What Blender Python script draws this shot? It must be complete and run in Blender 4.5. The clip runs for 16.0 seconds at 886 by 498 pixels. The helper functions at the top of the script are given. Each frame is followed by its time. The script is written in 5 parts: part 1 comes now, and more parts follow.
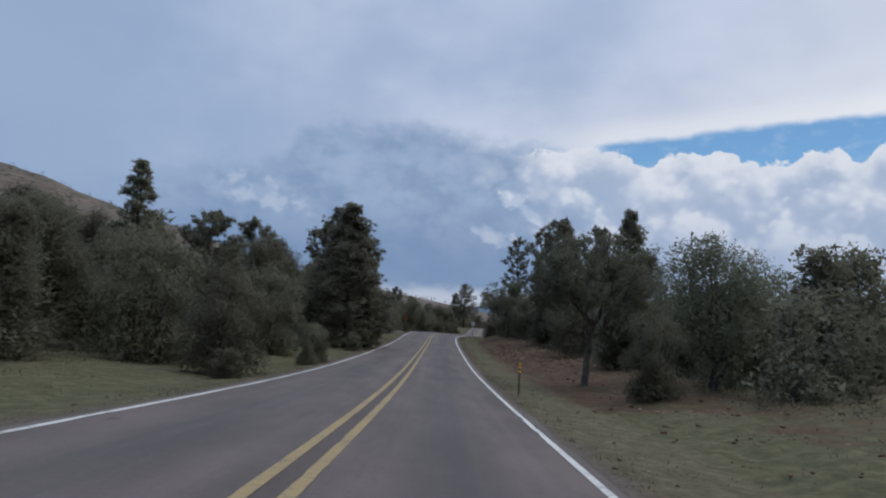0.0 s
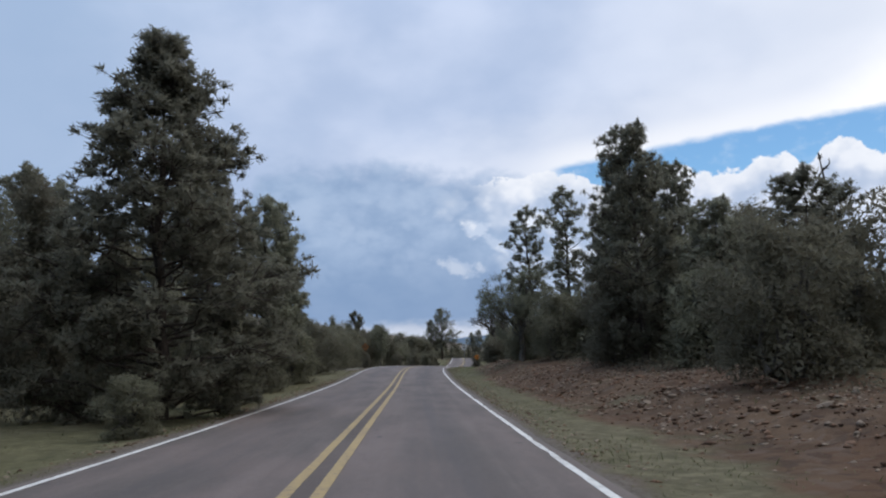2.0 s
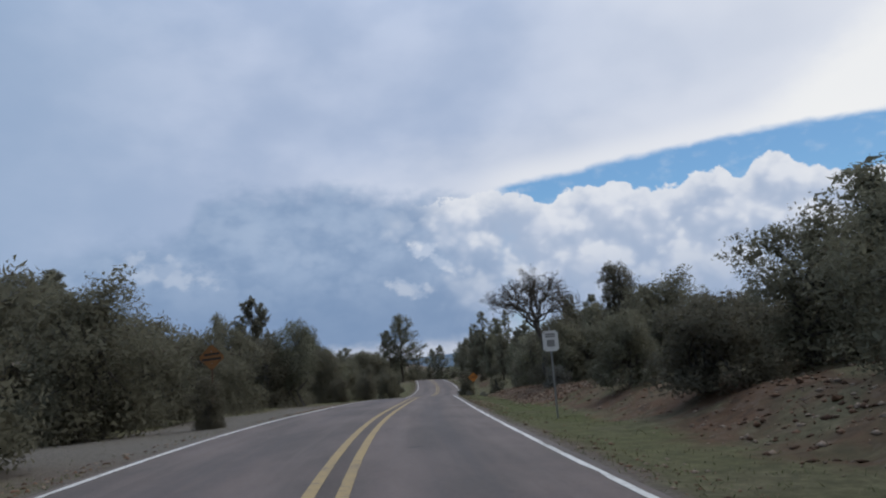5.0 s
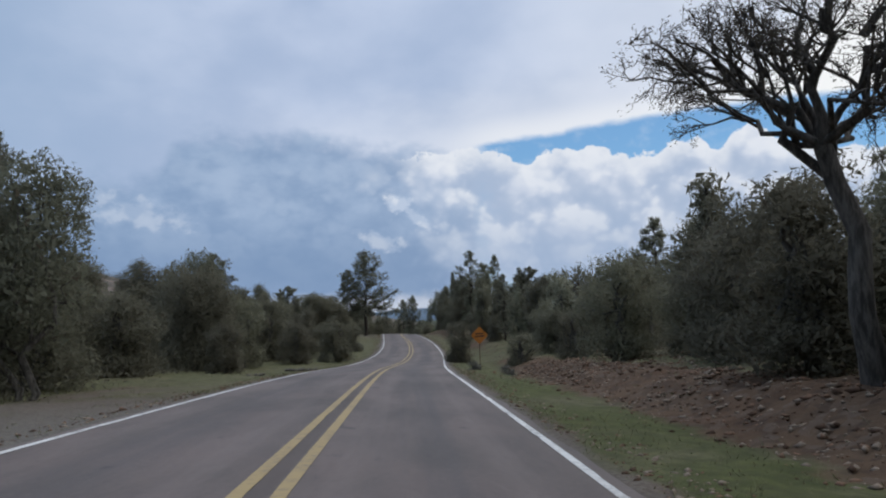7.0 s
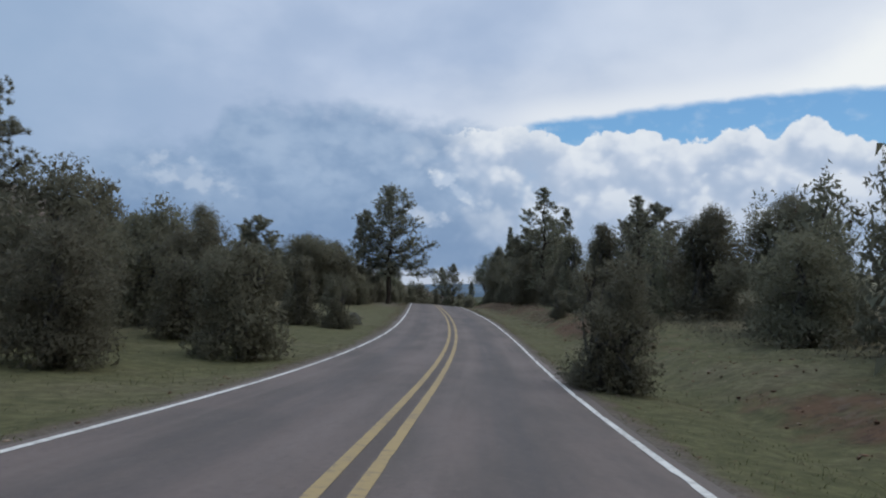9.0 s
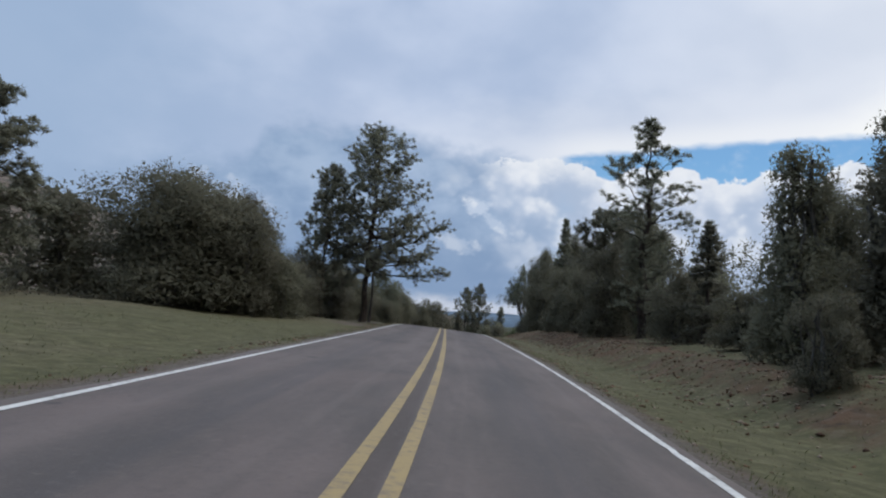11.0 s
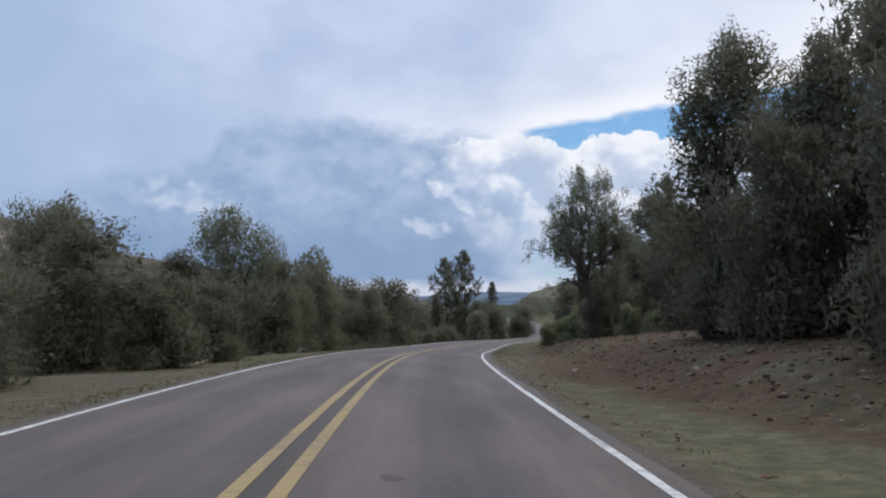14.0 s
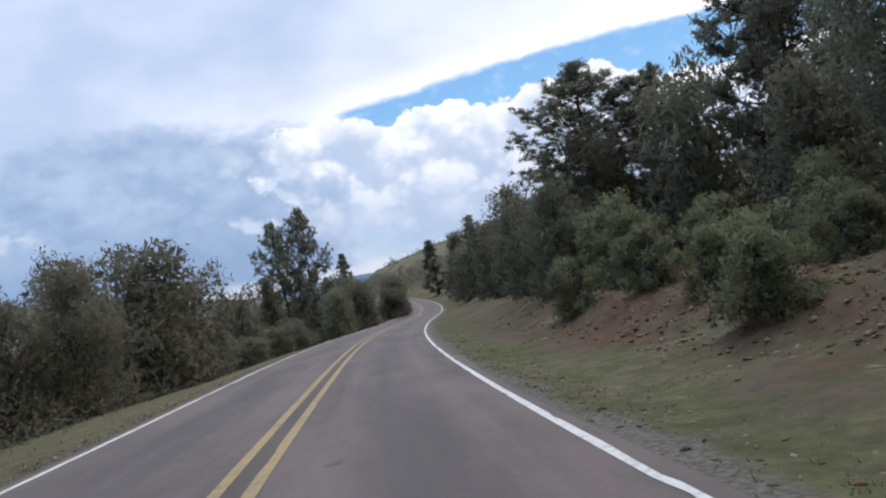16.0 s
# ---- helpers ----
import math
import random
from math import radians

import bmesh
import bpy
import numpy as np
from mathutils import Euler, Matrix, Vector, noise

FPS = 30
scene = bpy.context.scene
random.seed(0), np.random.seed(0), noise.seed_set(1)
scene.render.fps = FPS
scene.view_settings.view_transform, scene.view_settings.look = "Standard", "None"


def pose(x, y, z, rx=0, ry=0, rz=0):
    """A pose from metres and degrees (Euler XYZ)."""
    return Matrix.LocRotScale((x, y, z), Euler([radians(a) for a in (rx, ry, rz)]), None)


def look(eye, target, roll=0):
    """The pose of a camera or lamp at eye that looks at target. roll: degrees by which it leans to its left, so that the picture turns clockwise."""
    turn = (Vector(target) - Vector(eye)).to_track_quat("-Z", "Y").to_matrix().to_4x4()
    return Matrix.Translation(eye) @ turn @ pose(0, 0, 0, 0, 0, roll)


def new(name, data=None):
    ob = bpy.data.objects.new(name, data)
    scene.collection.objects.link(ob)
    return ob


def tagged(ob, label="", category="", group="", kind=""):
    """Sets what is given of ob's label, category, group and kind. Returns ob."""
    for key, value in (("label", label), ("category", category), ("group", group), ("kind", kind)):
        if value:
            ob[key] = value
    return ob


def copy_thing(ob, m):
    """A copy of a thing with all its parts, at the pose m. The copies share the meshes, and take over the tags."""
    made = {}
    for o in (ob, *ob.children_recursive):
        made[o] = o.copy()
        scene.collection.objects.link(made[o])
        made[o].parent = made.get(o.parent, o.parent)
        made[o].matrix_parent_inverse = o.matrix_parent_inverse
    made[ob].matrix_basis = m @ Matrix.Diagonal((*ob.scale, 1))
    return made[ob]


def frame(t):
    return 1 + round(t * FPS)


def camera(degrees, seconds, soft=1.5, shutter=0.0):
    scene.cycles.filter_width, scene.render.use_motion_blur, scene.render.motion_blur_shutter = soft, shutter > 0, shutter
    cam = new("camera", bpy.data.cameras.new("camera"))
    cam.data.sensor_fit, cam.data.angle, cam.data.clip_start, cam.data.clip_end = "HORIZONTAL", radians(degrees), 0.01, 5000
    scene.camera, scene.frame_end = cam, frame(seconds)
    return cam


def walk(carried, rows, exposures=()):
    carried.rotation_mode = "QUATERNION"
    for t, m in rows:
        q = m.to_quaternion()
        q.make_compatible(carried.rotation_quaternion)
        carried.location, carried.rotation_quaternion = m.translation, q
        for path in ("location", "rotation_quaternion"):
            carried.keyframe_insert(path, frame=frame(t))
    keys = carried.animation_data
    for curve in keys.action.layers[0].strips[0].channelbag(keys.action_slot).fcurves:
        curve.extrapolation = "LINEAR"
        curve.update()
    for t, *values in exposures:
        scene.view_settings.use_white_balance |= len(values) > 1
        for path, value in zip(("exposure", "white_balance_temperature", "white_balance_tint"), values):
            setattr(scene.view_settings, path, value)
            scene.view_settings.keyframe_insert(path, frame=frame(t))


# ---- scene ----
cam = camera(62.71, 16.0, soft=2.1)
PATH = [
    (0.0, look((0.242, -0.000, 0.000), (0.109, 9.961, 0.869), 3.34)),
    (0.5, look((0.214, 8.647, -0.409), (-0.075, 18.605, 0.460), 2.76)),
    (1.0, look((0.111, 17.323, -0.811), (-0.272, 27.286, -0.039), 0.64)),
    (1.5, look((-0.064, 26.058, -1.147), (-0.288, 36.019, -0.293), -0.58)),
    (2.0, look((-0.305, 34.881, -1.403), (0.017, 44.786, -0.065), -2.16)),
    (2.5, look((-0.588, 43.807, -1.597), (-0.162, 53.707, -0.250), -1.84)),
    (3.0, look((-0.865, 52.797, -1.744), (-0.231, 62.676, -0.325), -4.01)),
    (3.5, look((-1.105, 61.799, -1.862), (-0.265, 71.603, -0.080), -3.34)),
    (4.0, look((-1.273, 70.759, -1.950), (-0.380, 80.532, -0.030), -4.16)),
    (4.2, look((-1.309, 74.321, -1.970), (-0.491, 84.132, -0.218), -4.19)),
    (4.7, look((-1.324, 83.630, -1.960), (-0.399, 93.446, -0.289), -4.32)),
    (5.2, look((-1.181, 92.941, -1.898), (-0.018, 102.761, -0.404), -4.61)),
    (5.8, look((-0.744, 102.332, -1.906), (0.656, 112.146, -0.590), -4.90)),
    (6.3, look((0.030, 111.877, -2.055), (1.537, 121.685, -0.821), -5.04)),
    (6.5, look((0.380, 115.561, -2.138), (2.040, 125.356, -0.995), -4.25)),
    (7.0, look((1.291, 124.888, -2.367), (2.676, 134.746, -1.409), -1.63)),
    (7.5, look((2.174, 134.375, -2.612), (2.946, 144.317, -1.858), 1.77)),
    (8.0, look((2.975, 144.016, -2.875), (3.769, 153.964, -2.234), 1.13)),
    (8.2, look((3.273, 147.914, -2.989), (3.982, 157.869, -2.365), 1.84)),
    (8.7, look((4.101, 158.234, -3.344), (4.859, 168.186, -2.717), 1.87)),
    (9.2, look((5.151, 168.641, -3.798), (6.017, 178.583, -3.164), 1.94)),
    (9.8, look((6.386, 179.078, -4.211), (7.361, 189.010, -3.570), 2.01)),
    (10.3, look((7.669, 189.493, -4.404), (8.693, 199.420, -3.760), 2.04)),
    (10.5, look((8.141, 193.455, -4.418), (8.927, 203.385, -3.542), 6.08)),
    (11.0, look((9.206, 203.377, -4.338), (9.579, 213.322, -3.359), 5.10)),
    (11.5, look((10.068, 213.374, -4.158), (10.337, 223.324, -3.199), 5.49)),
    (12.0, look((10.786, 223.503, -3.986), (11.077, 233.425, -2.779), 5.14)),
    (12.5, look((11.428, 233.806, -3.875), (11.916, 243.734, -2.782), 3.57)),
    (13.0, look((12.060, 244.253, -3.782), (12.770, 254.182, -2.825), 1.58)),
    (13.5, look((12.686, 254.796, -3.711), (13.290, 264.721, -2.645), -1.77)),
    (14.0, look((13.226, 265.386, -3.742), (14.005, 275.326, -2.965), -1.11)),
    (14.5, look((13.741, 275.984, -3.907), (15.100, 285.884, -3.535), -2.64)),
    (15.0, look((14.448, 286.581, -4.187), (16.461, 296.359, -3.607), -9.11)),
    (15.5, look((15.527, 297.177, -4.579), (18.123, 306.827, -4.202), -9.92)),
    (16.0, look((17.107, 307.774, -5.083), (20.051, 317.326, -4.792), -11.46)),
]
walk(cam, PATH, exposures=[(0, -0.17, 6390, 10), (0.5, 0.03, 6490, 10), (1, 0.15, 6590, 10), (1.5, 0.05, 6540, 10), (2.5, 0.31, 6590, 10), (3, 0.35, 6540, 10), (4, -0.03, 6590, 10), (6.5, -0.14, 6540, 9), (7, -0.03, 6540, 9), (7.5, -0.17, 6470, 7), (8, -0.13, 6470, 7), (10.5, -0.02, 6540, 8), (12, 0.17, 6640, 11), (12.5, 0.31, 6710, 12), (13, 0.41, 6890, 12), (13.5, 0.25, 6690, 11), (14, 0.17, 6640, 11), (14.5, 0.17, 6690, 11), (15, 0.37, 6740, 11), (16, 0.39, 6640, 11)])

# ---- sky and light ----
world = bpy.data.worlds.new("world")
scene.world = world
world.use_nodes = True


class Nodes:
    """Short calls for building a node tree."""

    def __init__(self, tree):
        self.tree = tree
        tree.nodes.clear()

    def node(self, kind, inputs=(), **values):
        n = self.tree.nodes.new(kind)
        if "operation" in values:
            n.operation = values["operation"]
        if "data_type" in values:
            n.data_type = values["data_type"]
        if "blend_type" in values:
            n.blend_type = values["blend_type"]
        if "interpolation_type" in values:
            n.interpolation_type = values["interpolation_type"]
        if "voronoi_dimensions" in values:
            n.voronoi_dimensions, n.feature = values["voronoi_dimensions"], values["feature"]
        if "uv_map" in values:
            n.uv_map = values["uv_map"]
        if "attribute_name" in values:
            n.attribute_name = values["attribute_name"]
        for k, v in dict(inputs).items():
            self.set(n.inputs[k], v)
        return n

    def set(self, socket, v):
        if isinstance(v, bpy.types.NodeSocket):
            self.tree.links.new(v, socket)
        elif isinstance(v, tuple) and len(v) == 3 and socket.type == "RGBA":
            socket.default_value = (*v, 1)
        else:
            socket.default_value = v

    def math(self, op, a, b=0.0, c=0.0):
        return self.node("ShaderNodeMath", {0: a, 1: b, 2: c}, operation=op).outputs[0]

    def step(self, v, lo, hi):
        """0 below lo, 1 above hi, smooth between."""
        return self.node("ShaderNodeMapRange", {"Value": v, "From Min": lo, "From Max": hi}, interpolation_type="SMOOTHSTEP").outputs[0]

    def mix(self, f, a, b):
        n = self.node("ShaderNodeMix", data_type="RGBA")
        self.set(n.inputs[0], f)
        self.set(n.inputs[6], a)
        self.set(n.inputs[7], b)
        return n.outputs[2]

    def noise(self, vec, scale, detail=4.0, rough=0.5):
        n = self.node("ShaderNodeTexNoise", {"Scale": scale, "Detail": detail, "Roughness": rough})
        if vec is not None:
            self.set(n.inputs["Vector"], vec)
        return n.outputs["Fac"]

    def vec(self, x, y, z=0.0):
        return self.node("ShaderNodeCombineXYZ", {0: x, 1: y, 2: z}).outputs[0]


SUN_AZ, SUN_EL = 40.0, 64.0   # degrees from ahead to the right, and up


def build_sky():
    g = Nodes(world.node_tree)
    sep = g.node("ShaderNodeSeparateXYZ", {0: g.node("ShaderNodeTexCoord").outputs["Generated"]})
    x, y, z = sep.outputs
    deg = 57.2958
    az = g.math("MULTIPLY", g.math("ARCTAN2", x, y), deg)
    el = g.math("MULTIPLY", g.math("ARCSINE", z), deg)

    def curve(points, lo, hi):
        """A height in degrees over azimuth, through the given points."""
        n = g.node("ShaderNodeFloatCurve", {"Value": g.node("ShaderNodeMapRange", {"Value": az, "From Min": lo, "From Max": hi}).outputs[0]})
        c = n.mapping.curves[0].points
        at = [((a - lo) / (hi - lo), e / 20.0) for a, e in points]
        c[0].location, c[1].location = at[0], at[-1]
        for q in at[1:-1]:
            c.new(*q)
        n.mapping.update()
        return g.math("MULTIPLY", n.outputs[0], 20.0)

    warp = g.noise(g.vec(g.math("MULTIPLY", az, 0.35), g.math("MULTIPLY", el, 0.35), 2.0), 1.0, 4, 0.6)

    def billow(da, de):
        """Heaped rounded lumps at three sizes, looked up da and de degrees to the side."""
        total = None
        for scale, k in ((0.19, 0.56), (0.47, 0.29), (1.15, 0.15)):
            v = g.vec(g.math("MULTIPLY_ADD", warp, 1.6, g.math("ADD", az, da)), g.math("MULTIPLY", g.math("MULTIPLY_ADD", warp, -1.2, g.math("ADD", el, de)), 1.25))
            d = g.node("ShaderNodeTexVoronoi", {"Vector": v, "Scale": scale, "Smoothness": 0.35}, feature="SMOOTH_F1", voronoi_dimensions="2D").outputs["Distance"]
            d = g.math("MULTIPLY", g.math("SUBTRACT", 0.9, d), k)
            total = d if total is None else g.math("ADD", total, d)
        return total

    lump = billow(0.0, 0.0)
    relief = g.math("SUBTRACT", lump, billow(0.8, 1.0))
    p = g.vec(g.math("MULTIPLY", az, 0.1), g.math("MULTIPLY", el, 0.16))
    n_wide = g.noise(p, 0.7, 2, 0.45)
    n_mid = g.noise(p, 2.0, 4, 0.5)
    n_fine = g.noise(p, 6.0, 5, 0.55)
    puff = g.noise(g.vec(g.math("MULTIPLY", az, 0.6), g.math("MULTIPLY", el, 0.75), 5.0), 1.3, 4, 0.55)

    sky = g.node("ShaderNodeTexSky")
    sky.sky_type, sky.sun_disc, sky.sun_elevation, sky.sun_rotation = "NISHITA", False, radians(SUN_EL), radians(SUN_AZ)
    sky.air_density, sky.dust_density, sky.ozone_density = 1.0, 0.6, 1.5
    blue = g.node("ShaderNodeMix", {0: 1.0, 6: sky.outputs[0], 7: (0.062, 0.088, 0.104)}, data_type="RGBA", blend_type="MULTIPLY").outputs[2]

    # high layer of smooth stratus, greyer to the left, brightest to the right where the sun stands behind it
    col = g.mix(g.step(g.math("ADD", g.math("MULTIPLY", n_wide, 0.75), g.math("MULTIPLY", n_mid, 0.25)), 0.36, 0.64), (0.40, 0.50, 0.70), (0.53, 0.62, 0.81))
    col = g.mix(g.math("MULTIPLY", g.step(g.math("MULTIPLY_ADD", n_mid, 8.0, az), -2.0, -26.0), 0.85), col, (0.315, 0.435, 0.635))
    bright = g.math("MULTIPLY", g.step(g.math("ADD", az, g.math("MULTIPLY", n_wide, 20.0)), 14.0, 62.0), g.step(az, 95.0, 48.0))
    col = g.mix(bright, col, (0.85, 0.88, 0.95))
    edge = curve(((-60, 12.6), (8, 12.9), (12, 13.75), (16, 14.1), (22, 14.75), (30, 15.15), (38, 14.9), (60, 13.5)), -60, 60)
    over = g.math("SUBTRACT", el, edge)
    band = g.math("MULTIPLY", g.step(g.math("MULTIPLY_ADD", n_mid, -3.0, over), 4.6, -0.6), g.step(g.math("MULTIPLY_ADD", n_mid, 10.0, az), -12.0, 18.0))
    col = g.mix(g.math("MULTIPLY", band, 0.6), col, (0.74, 0.785, 0.89))
    rim = g.math("MULTIPLY", g.step(over, 2.2, 0.2), g.step(az, 5.0, 14.0))
    col = g.mix(g.math("MULTIPLY", rim, 0.7), col, (0.86, 0.885, 0.94))
    glare = g.step(g.math("ADD", g.math("MULTIPLY_ADD", el, -1.9, az), g.math("MULTIPLY", n_fine, 3.0)), -2.5, 5.0)
    col = g.mix(g.math("MULTIPLY", g.math("MULTIPLY", glare, g.step(az, 24.0, 36.0)), 0.85), col, (0.94, 0.955, 0.97))

    # dark rain bank with a soft stepped top
    top = g.math("ADD", curve(((-60, 7.0), (-26, 8.4), (-20, 9.9), (-14, 10.6), (-12, 13.2), (-6, 13.9), (2, 13.2), (10, 11.6), (18, 9.0), (60, 6.0)), -60, 60), g.math("MULTIPLY_ADD", lump, 1.9, g.math("MULTIPLY_ADD", n_fine, 2.4, -1.6)))
    bank = g.math("MULTIPLY", g.step(g.math("SUBTRACT", el, top), 0.9, -1.3), g.step(g.math("MULTIPLY_ADD", n_mid, 9.0, az), -27.0, -14.0))
    bank_col = g.mix(g.step(g.math("ADD", g.math("MULTIPLY", n_mid, 0.7), g.math("MULTIPLY", n_fine, 0.3)), 0.36, 0.66), (0.225, 0.335, 0.525), (0.335, 0.45, 0.64))
    bank_col = g.mix(g.math("MULTIPLY", g.step(relief, -0.06, 0.22), 0.4), bank_col, (0.40, 0.51, 0.69))
    bank_col = g.mix(g.math("MULTIPLY", g.step(el, 9.5, 3.5), 0.8), bank_col, (0.17, 0.275, 0.465))
    col = g.mix(g.math("MULTIPLY", bank, 0.9), col, bank_col)

    # strip of open sky between the stratus and the cumulus
    tops = g.math("ADD", g.math("MULTIPLY_ADD", puff, 1.9, -0.95), g.math("MULTIPLY_ADD", lump, 0.9, curve(((8, 12.6), (11.2, 12.9), (13.4, 12.3), (14.9, 11.7), (16, 12.4), (18.4, 12.8), (20.4, 12.6), (22.2, 11.9), (24.8, 11.9), (26.6, 12.6), (28, 12.6), (29.2, 11.7), (30.4, 12.7), (31.8, 13.1), (33.2, 12.1), (34.4, 11.4), (40, 10.8)), 8, 40)))
    gap = g.math("MULTIPLY", g.step(g.math("MULTIPLY_ADD", n_fine, -0.7, g.math("ADD", over, 0.35)), 0.2, -0.45), g.step(az, 10.2, 12.0))
    col = g.mix(gap, col, g.mix(g.math("MULTIPLY", g.step(n_fine, 0.5, 0.75), 0.25), blue, (0.6, 0.7, 0.85)))

    # cumulus, lit from the upper right
    below = g.step(g.math("SUBTRACT", el, g.math("SUBTRACT", tops, 0.25)), 0.12, -0.12)
    left = g.step(g.math("ADD", az, g.math("ADD", g.math("MULTIPLY", lump, 9.0), g.math("MULTIPLY", el, 0.55))), 12.5, 20.5)
    cum = g.math("MULTIPLY", below, left)
    c = g.mix(g.step(g.math("MULTIPLY_ADD", n_mid, 0.5, lump), 0.45, 0.95), (0.41, 0.505, 0.68), (0.60, 0.665, 0.80))
    c = g.mix(g.math("MULTIPLY", g.step(relief, -0.04, 0.24), 0.8), c, (0.78, 0.82, 0.90))
    c = g.mix(g.math("MULTIPLY", g.step(relief, 0.0, -0.22), 0.5), c, (0.40, 0.495, 0.665))
    c = g.mix(g.math("MULTIPLY", g.step(g.math("SUBTRACT", tops, el), 2.2, 0.1), 0.75), c, (0.83, 0.86, 0.92))
    c = g.mix(g.math("MULTIPLY", g.step(el, 9.5, 3.5), 0.72), c, (0.33, 0.435, 0.625))
    col = g.mix(cum, col, c)

    # small bright cloudlets in front of the bank
    for a0, e0, ra, re, tilt, k in ((4.6, 9.0, 1.15, 0.75, -0.3, 0.9), (6.1, 7.8, 1.6, 0.7, -0.6, 0.6), (3.3, 6.2, 1.7, 0.75, -0.25, 0.42), (-15.0, 8.3, 3.4, 1.3, -0.15, 0.3)):
        da = g.math("SUBTRACT", az, a0)
        de = g.math("SUBTRACT", g.math("MULTIPLY_ADD", da, -tilt, el), e0)
        r = g.math("SQRT", g.math("ADD", g.math("POWER", g.math("DIVIDE", da, ra), 2.0), g.math("POWER", g.math("DIVIDE", de, re), 2.0)))
        m = g.step(g.math("ADD", r, g.math("MULTIPLY", g.math("SUBTRACT", 0.55, g.math("MULTIPLY_ADD", puff, 0.9, g.math("MULTIPLY", lump, 0.2))), 3.4)), 1.15, 0.4)
        col = g.mix(g.math("MULTIPLY", m, k), col, g.mix(g.step(relief, -0.08, 0.1), (0.52, 0.61, 0.77), (0.74, 0.79, 0.885)))

    # pale strip over the horizon
    low = g.math("MULTIPLY", g.step(g.math("MULTIPLY_ADD", n_fine, 1.4, el), 3.1, 1.9), 0.85)
    col = g.mix(low, col, (0.58, 0.63, 0.74))
    col = g.mix(g.step(el, -0.5, -3.0), col, (0.10, 0.11, 0.09))
    # an overcast sky is brightest overhead
    gain = g.math("MULTIPLY_ADD", g.step(el, 22.0, 75.0), 1.45, 1.0)
    # the unseen sky behind is dimmed to darken surfaces that face the eye
    gain = g.math("MULTIPLY", gain, g.math("MULTIPLY_ADD", g.math("MULTIPLY", g.step(g.math("ABSOLUTE", g.math("SUBTRACT", az, 15.0)), 70.0, 125.0), g.step(el, 65.0, 35.0)), -0.4, 1.0))
    lit = g.node("ShaderNodeVectorMath", {0: col, "Scale": gain}, operation="SCALE").outputs[0]
    bg = g.node("ShaderNodeBackground", {"Color": lit, "Strength": 1.0})
    g.tree.links.new(bg.outputs[0], g.node("ShaderNodeOutputWorld").inputs[0])


build_sky()
sun_data = bpy.data.lights.new("sun", "SUN")
sun_data.energy, sun_data.angle, sun_data.color = 0.5, radians(45), (1.0, 0.97, 0.93)
sun = new("sun", sun_data)
sun.matrix_world = look((0, 0, 60), (-math.sin(radians(SUN_AZ)) * 40, -math.cos(radians(SUN_AZ)) * 40, 60 - 40 * math.tan(radians(SUN_EL))))


# ---- materials ----
def material(name):
    m = bpy.data.materials.new(name)
    m.use_nodes = True
    return m, Nodes(m.node_tree)


def finish(g, color, rough=0.9, bump=None, strength=0.3, distance=0.02, extra=None, spec=0.3, metal=0.0):
    """Principled surface with an optional bump height and translucent share."""
    b = g.node("ShaderNodeBsdfPrincipled", {"Base Color": color, "Roughness": rough, "Specular IOR Level": spec, "Metallic": metal})
    if bump is not None:
        n = g.node("ShaderNodeBump", {"Height": bump, "Strength": strength, "Distance": distance})
        g.tree.links.new(n.outputs[0], b.inputs["Normal"])
    out = b.outputs[0]
    if extra is not None:
        t = g.node("ShaderNodeBsdfTranslucent", {"Color": color})
        out = g.node("ShaderNodeMixShader", {0: extra, 1: out, 2: t.outputs[0]}).outputs[0]
    g.tree.links.new(out, g.node("ShaderNodeOutputMaterial").inputs[0])


def leaf_material(name, dark, light, brown=(0.10, 0.085, 0.06), share=0.04):
    m, g = material(name)
    rnd = g.node("ShaderNodeNewGeometry").outputs["Random Per Island"]
    pos = g.node("ShaderNodeTexCoord").outputs["Object"]
    patch = g.noise(pos, 0.9, 3)
    col = g.mix(g.math("MULTIPLY_ADD", patch, 0.9, g.math("MULTIPLY_ADD", rnd, 0.24, -0.12)), dark, light)
    col = g.mix(g.math("GREATER_THAN", rnd, 1.0 - share), col, brown)
    tone = g.node("ShaderNodeObjectInfo").outputs["Random"]
    col = g.node("ShaderNodeHueSaturation", {"Hue": g.math("MULTIPLY_ADD", tone, 0.03, 0.485), "Value": g.math("MULTIPLY_ADD", tone, 0.4, 0.8), "Color": col}).outputs[0]
    finish(g, col, 0.75, extra=0.5, spec=0.08)
    return m


def bark_material(name, dark, light):
    m, g = material(name)
    pos = g.node("ShaderNodeTexCoord").outputs["Object"]
    s = g.node("ShaderNodeMapping", {"Vector": pos, "Scale": (9.0, 9.0, 1.6)}).outputs[0]
    n = g.noise(s, 1.2, 6, 0.65)
    col = g.mix(g.step(n, 0.35, 0.68), dark, light)
    col = g.mix(g.math("MULTIPLY", g.step(g.noise(pos, 0.8, 3), 0.5, 0.75), 0.5), col, (0.12, 0.115, 0.10))
    finish(g, col, 0.95, n, 0.8, 0.05)
    return m


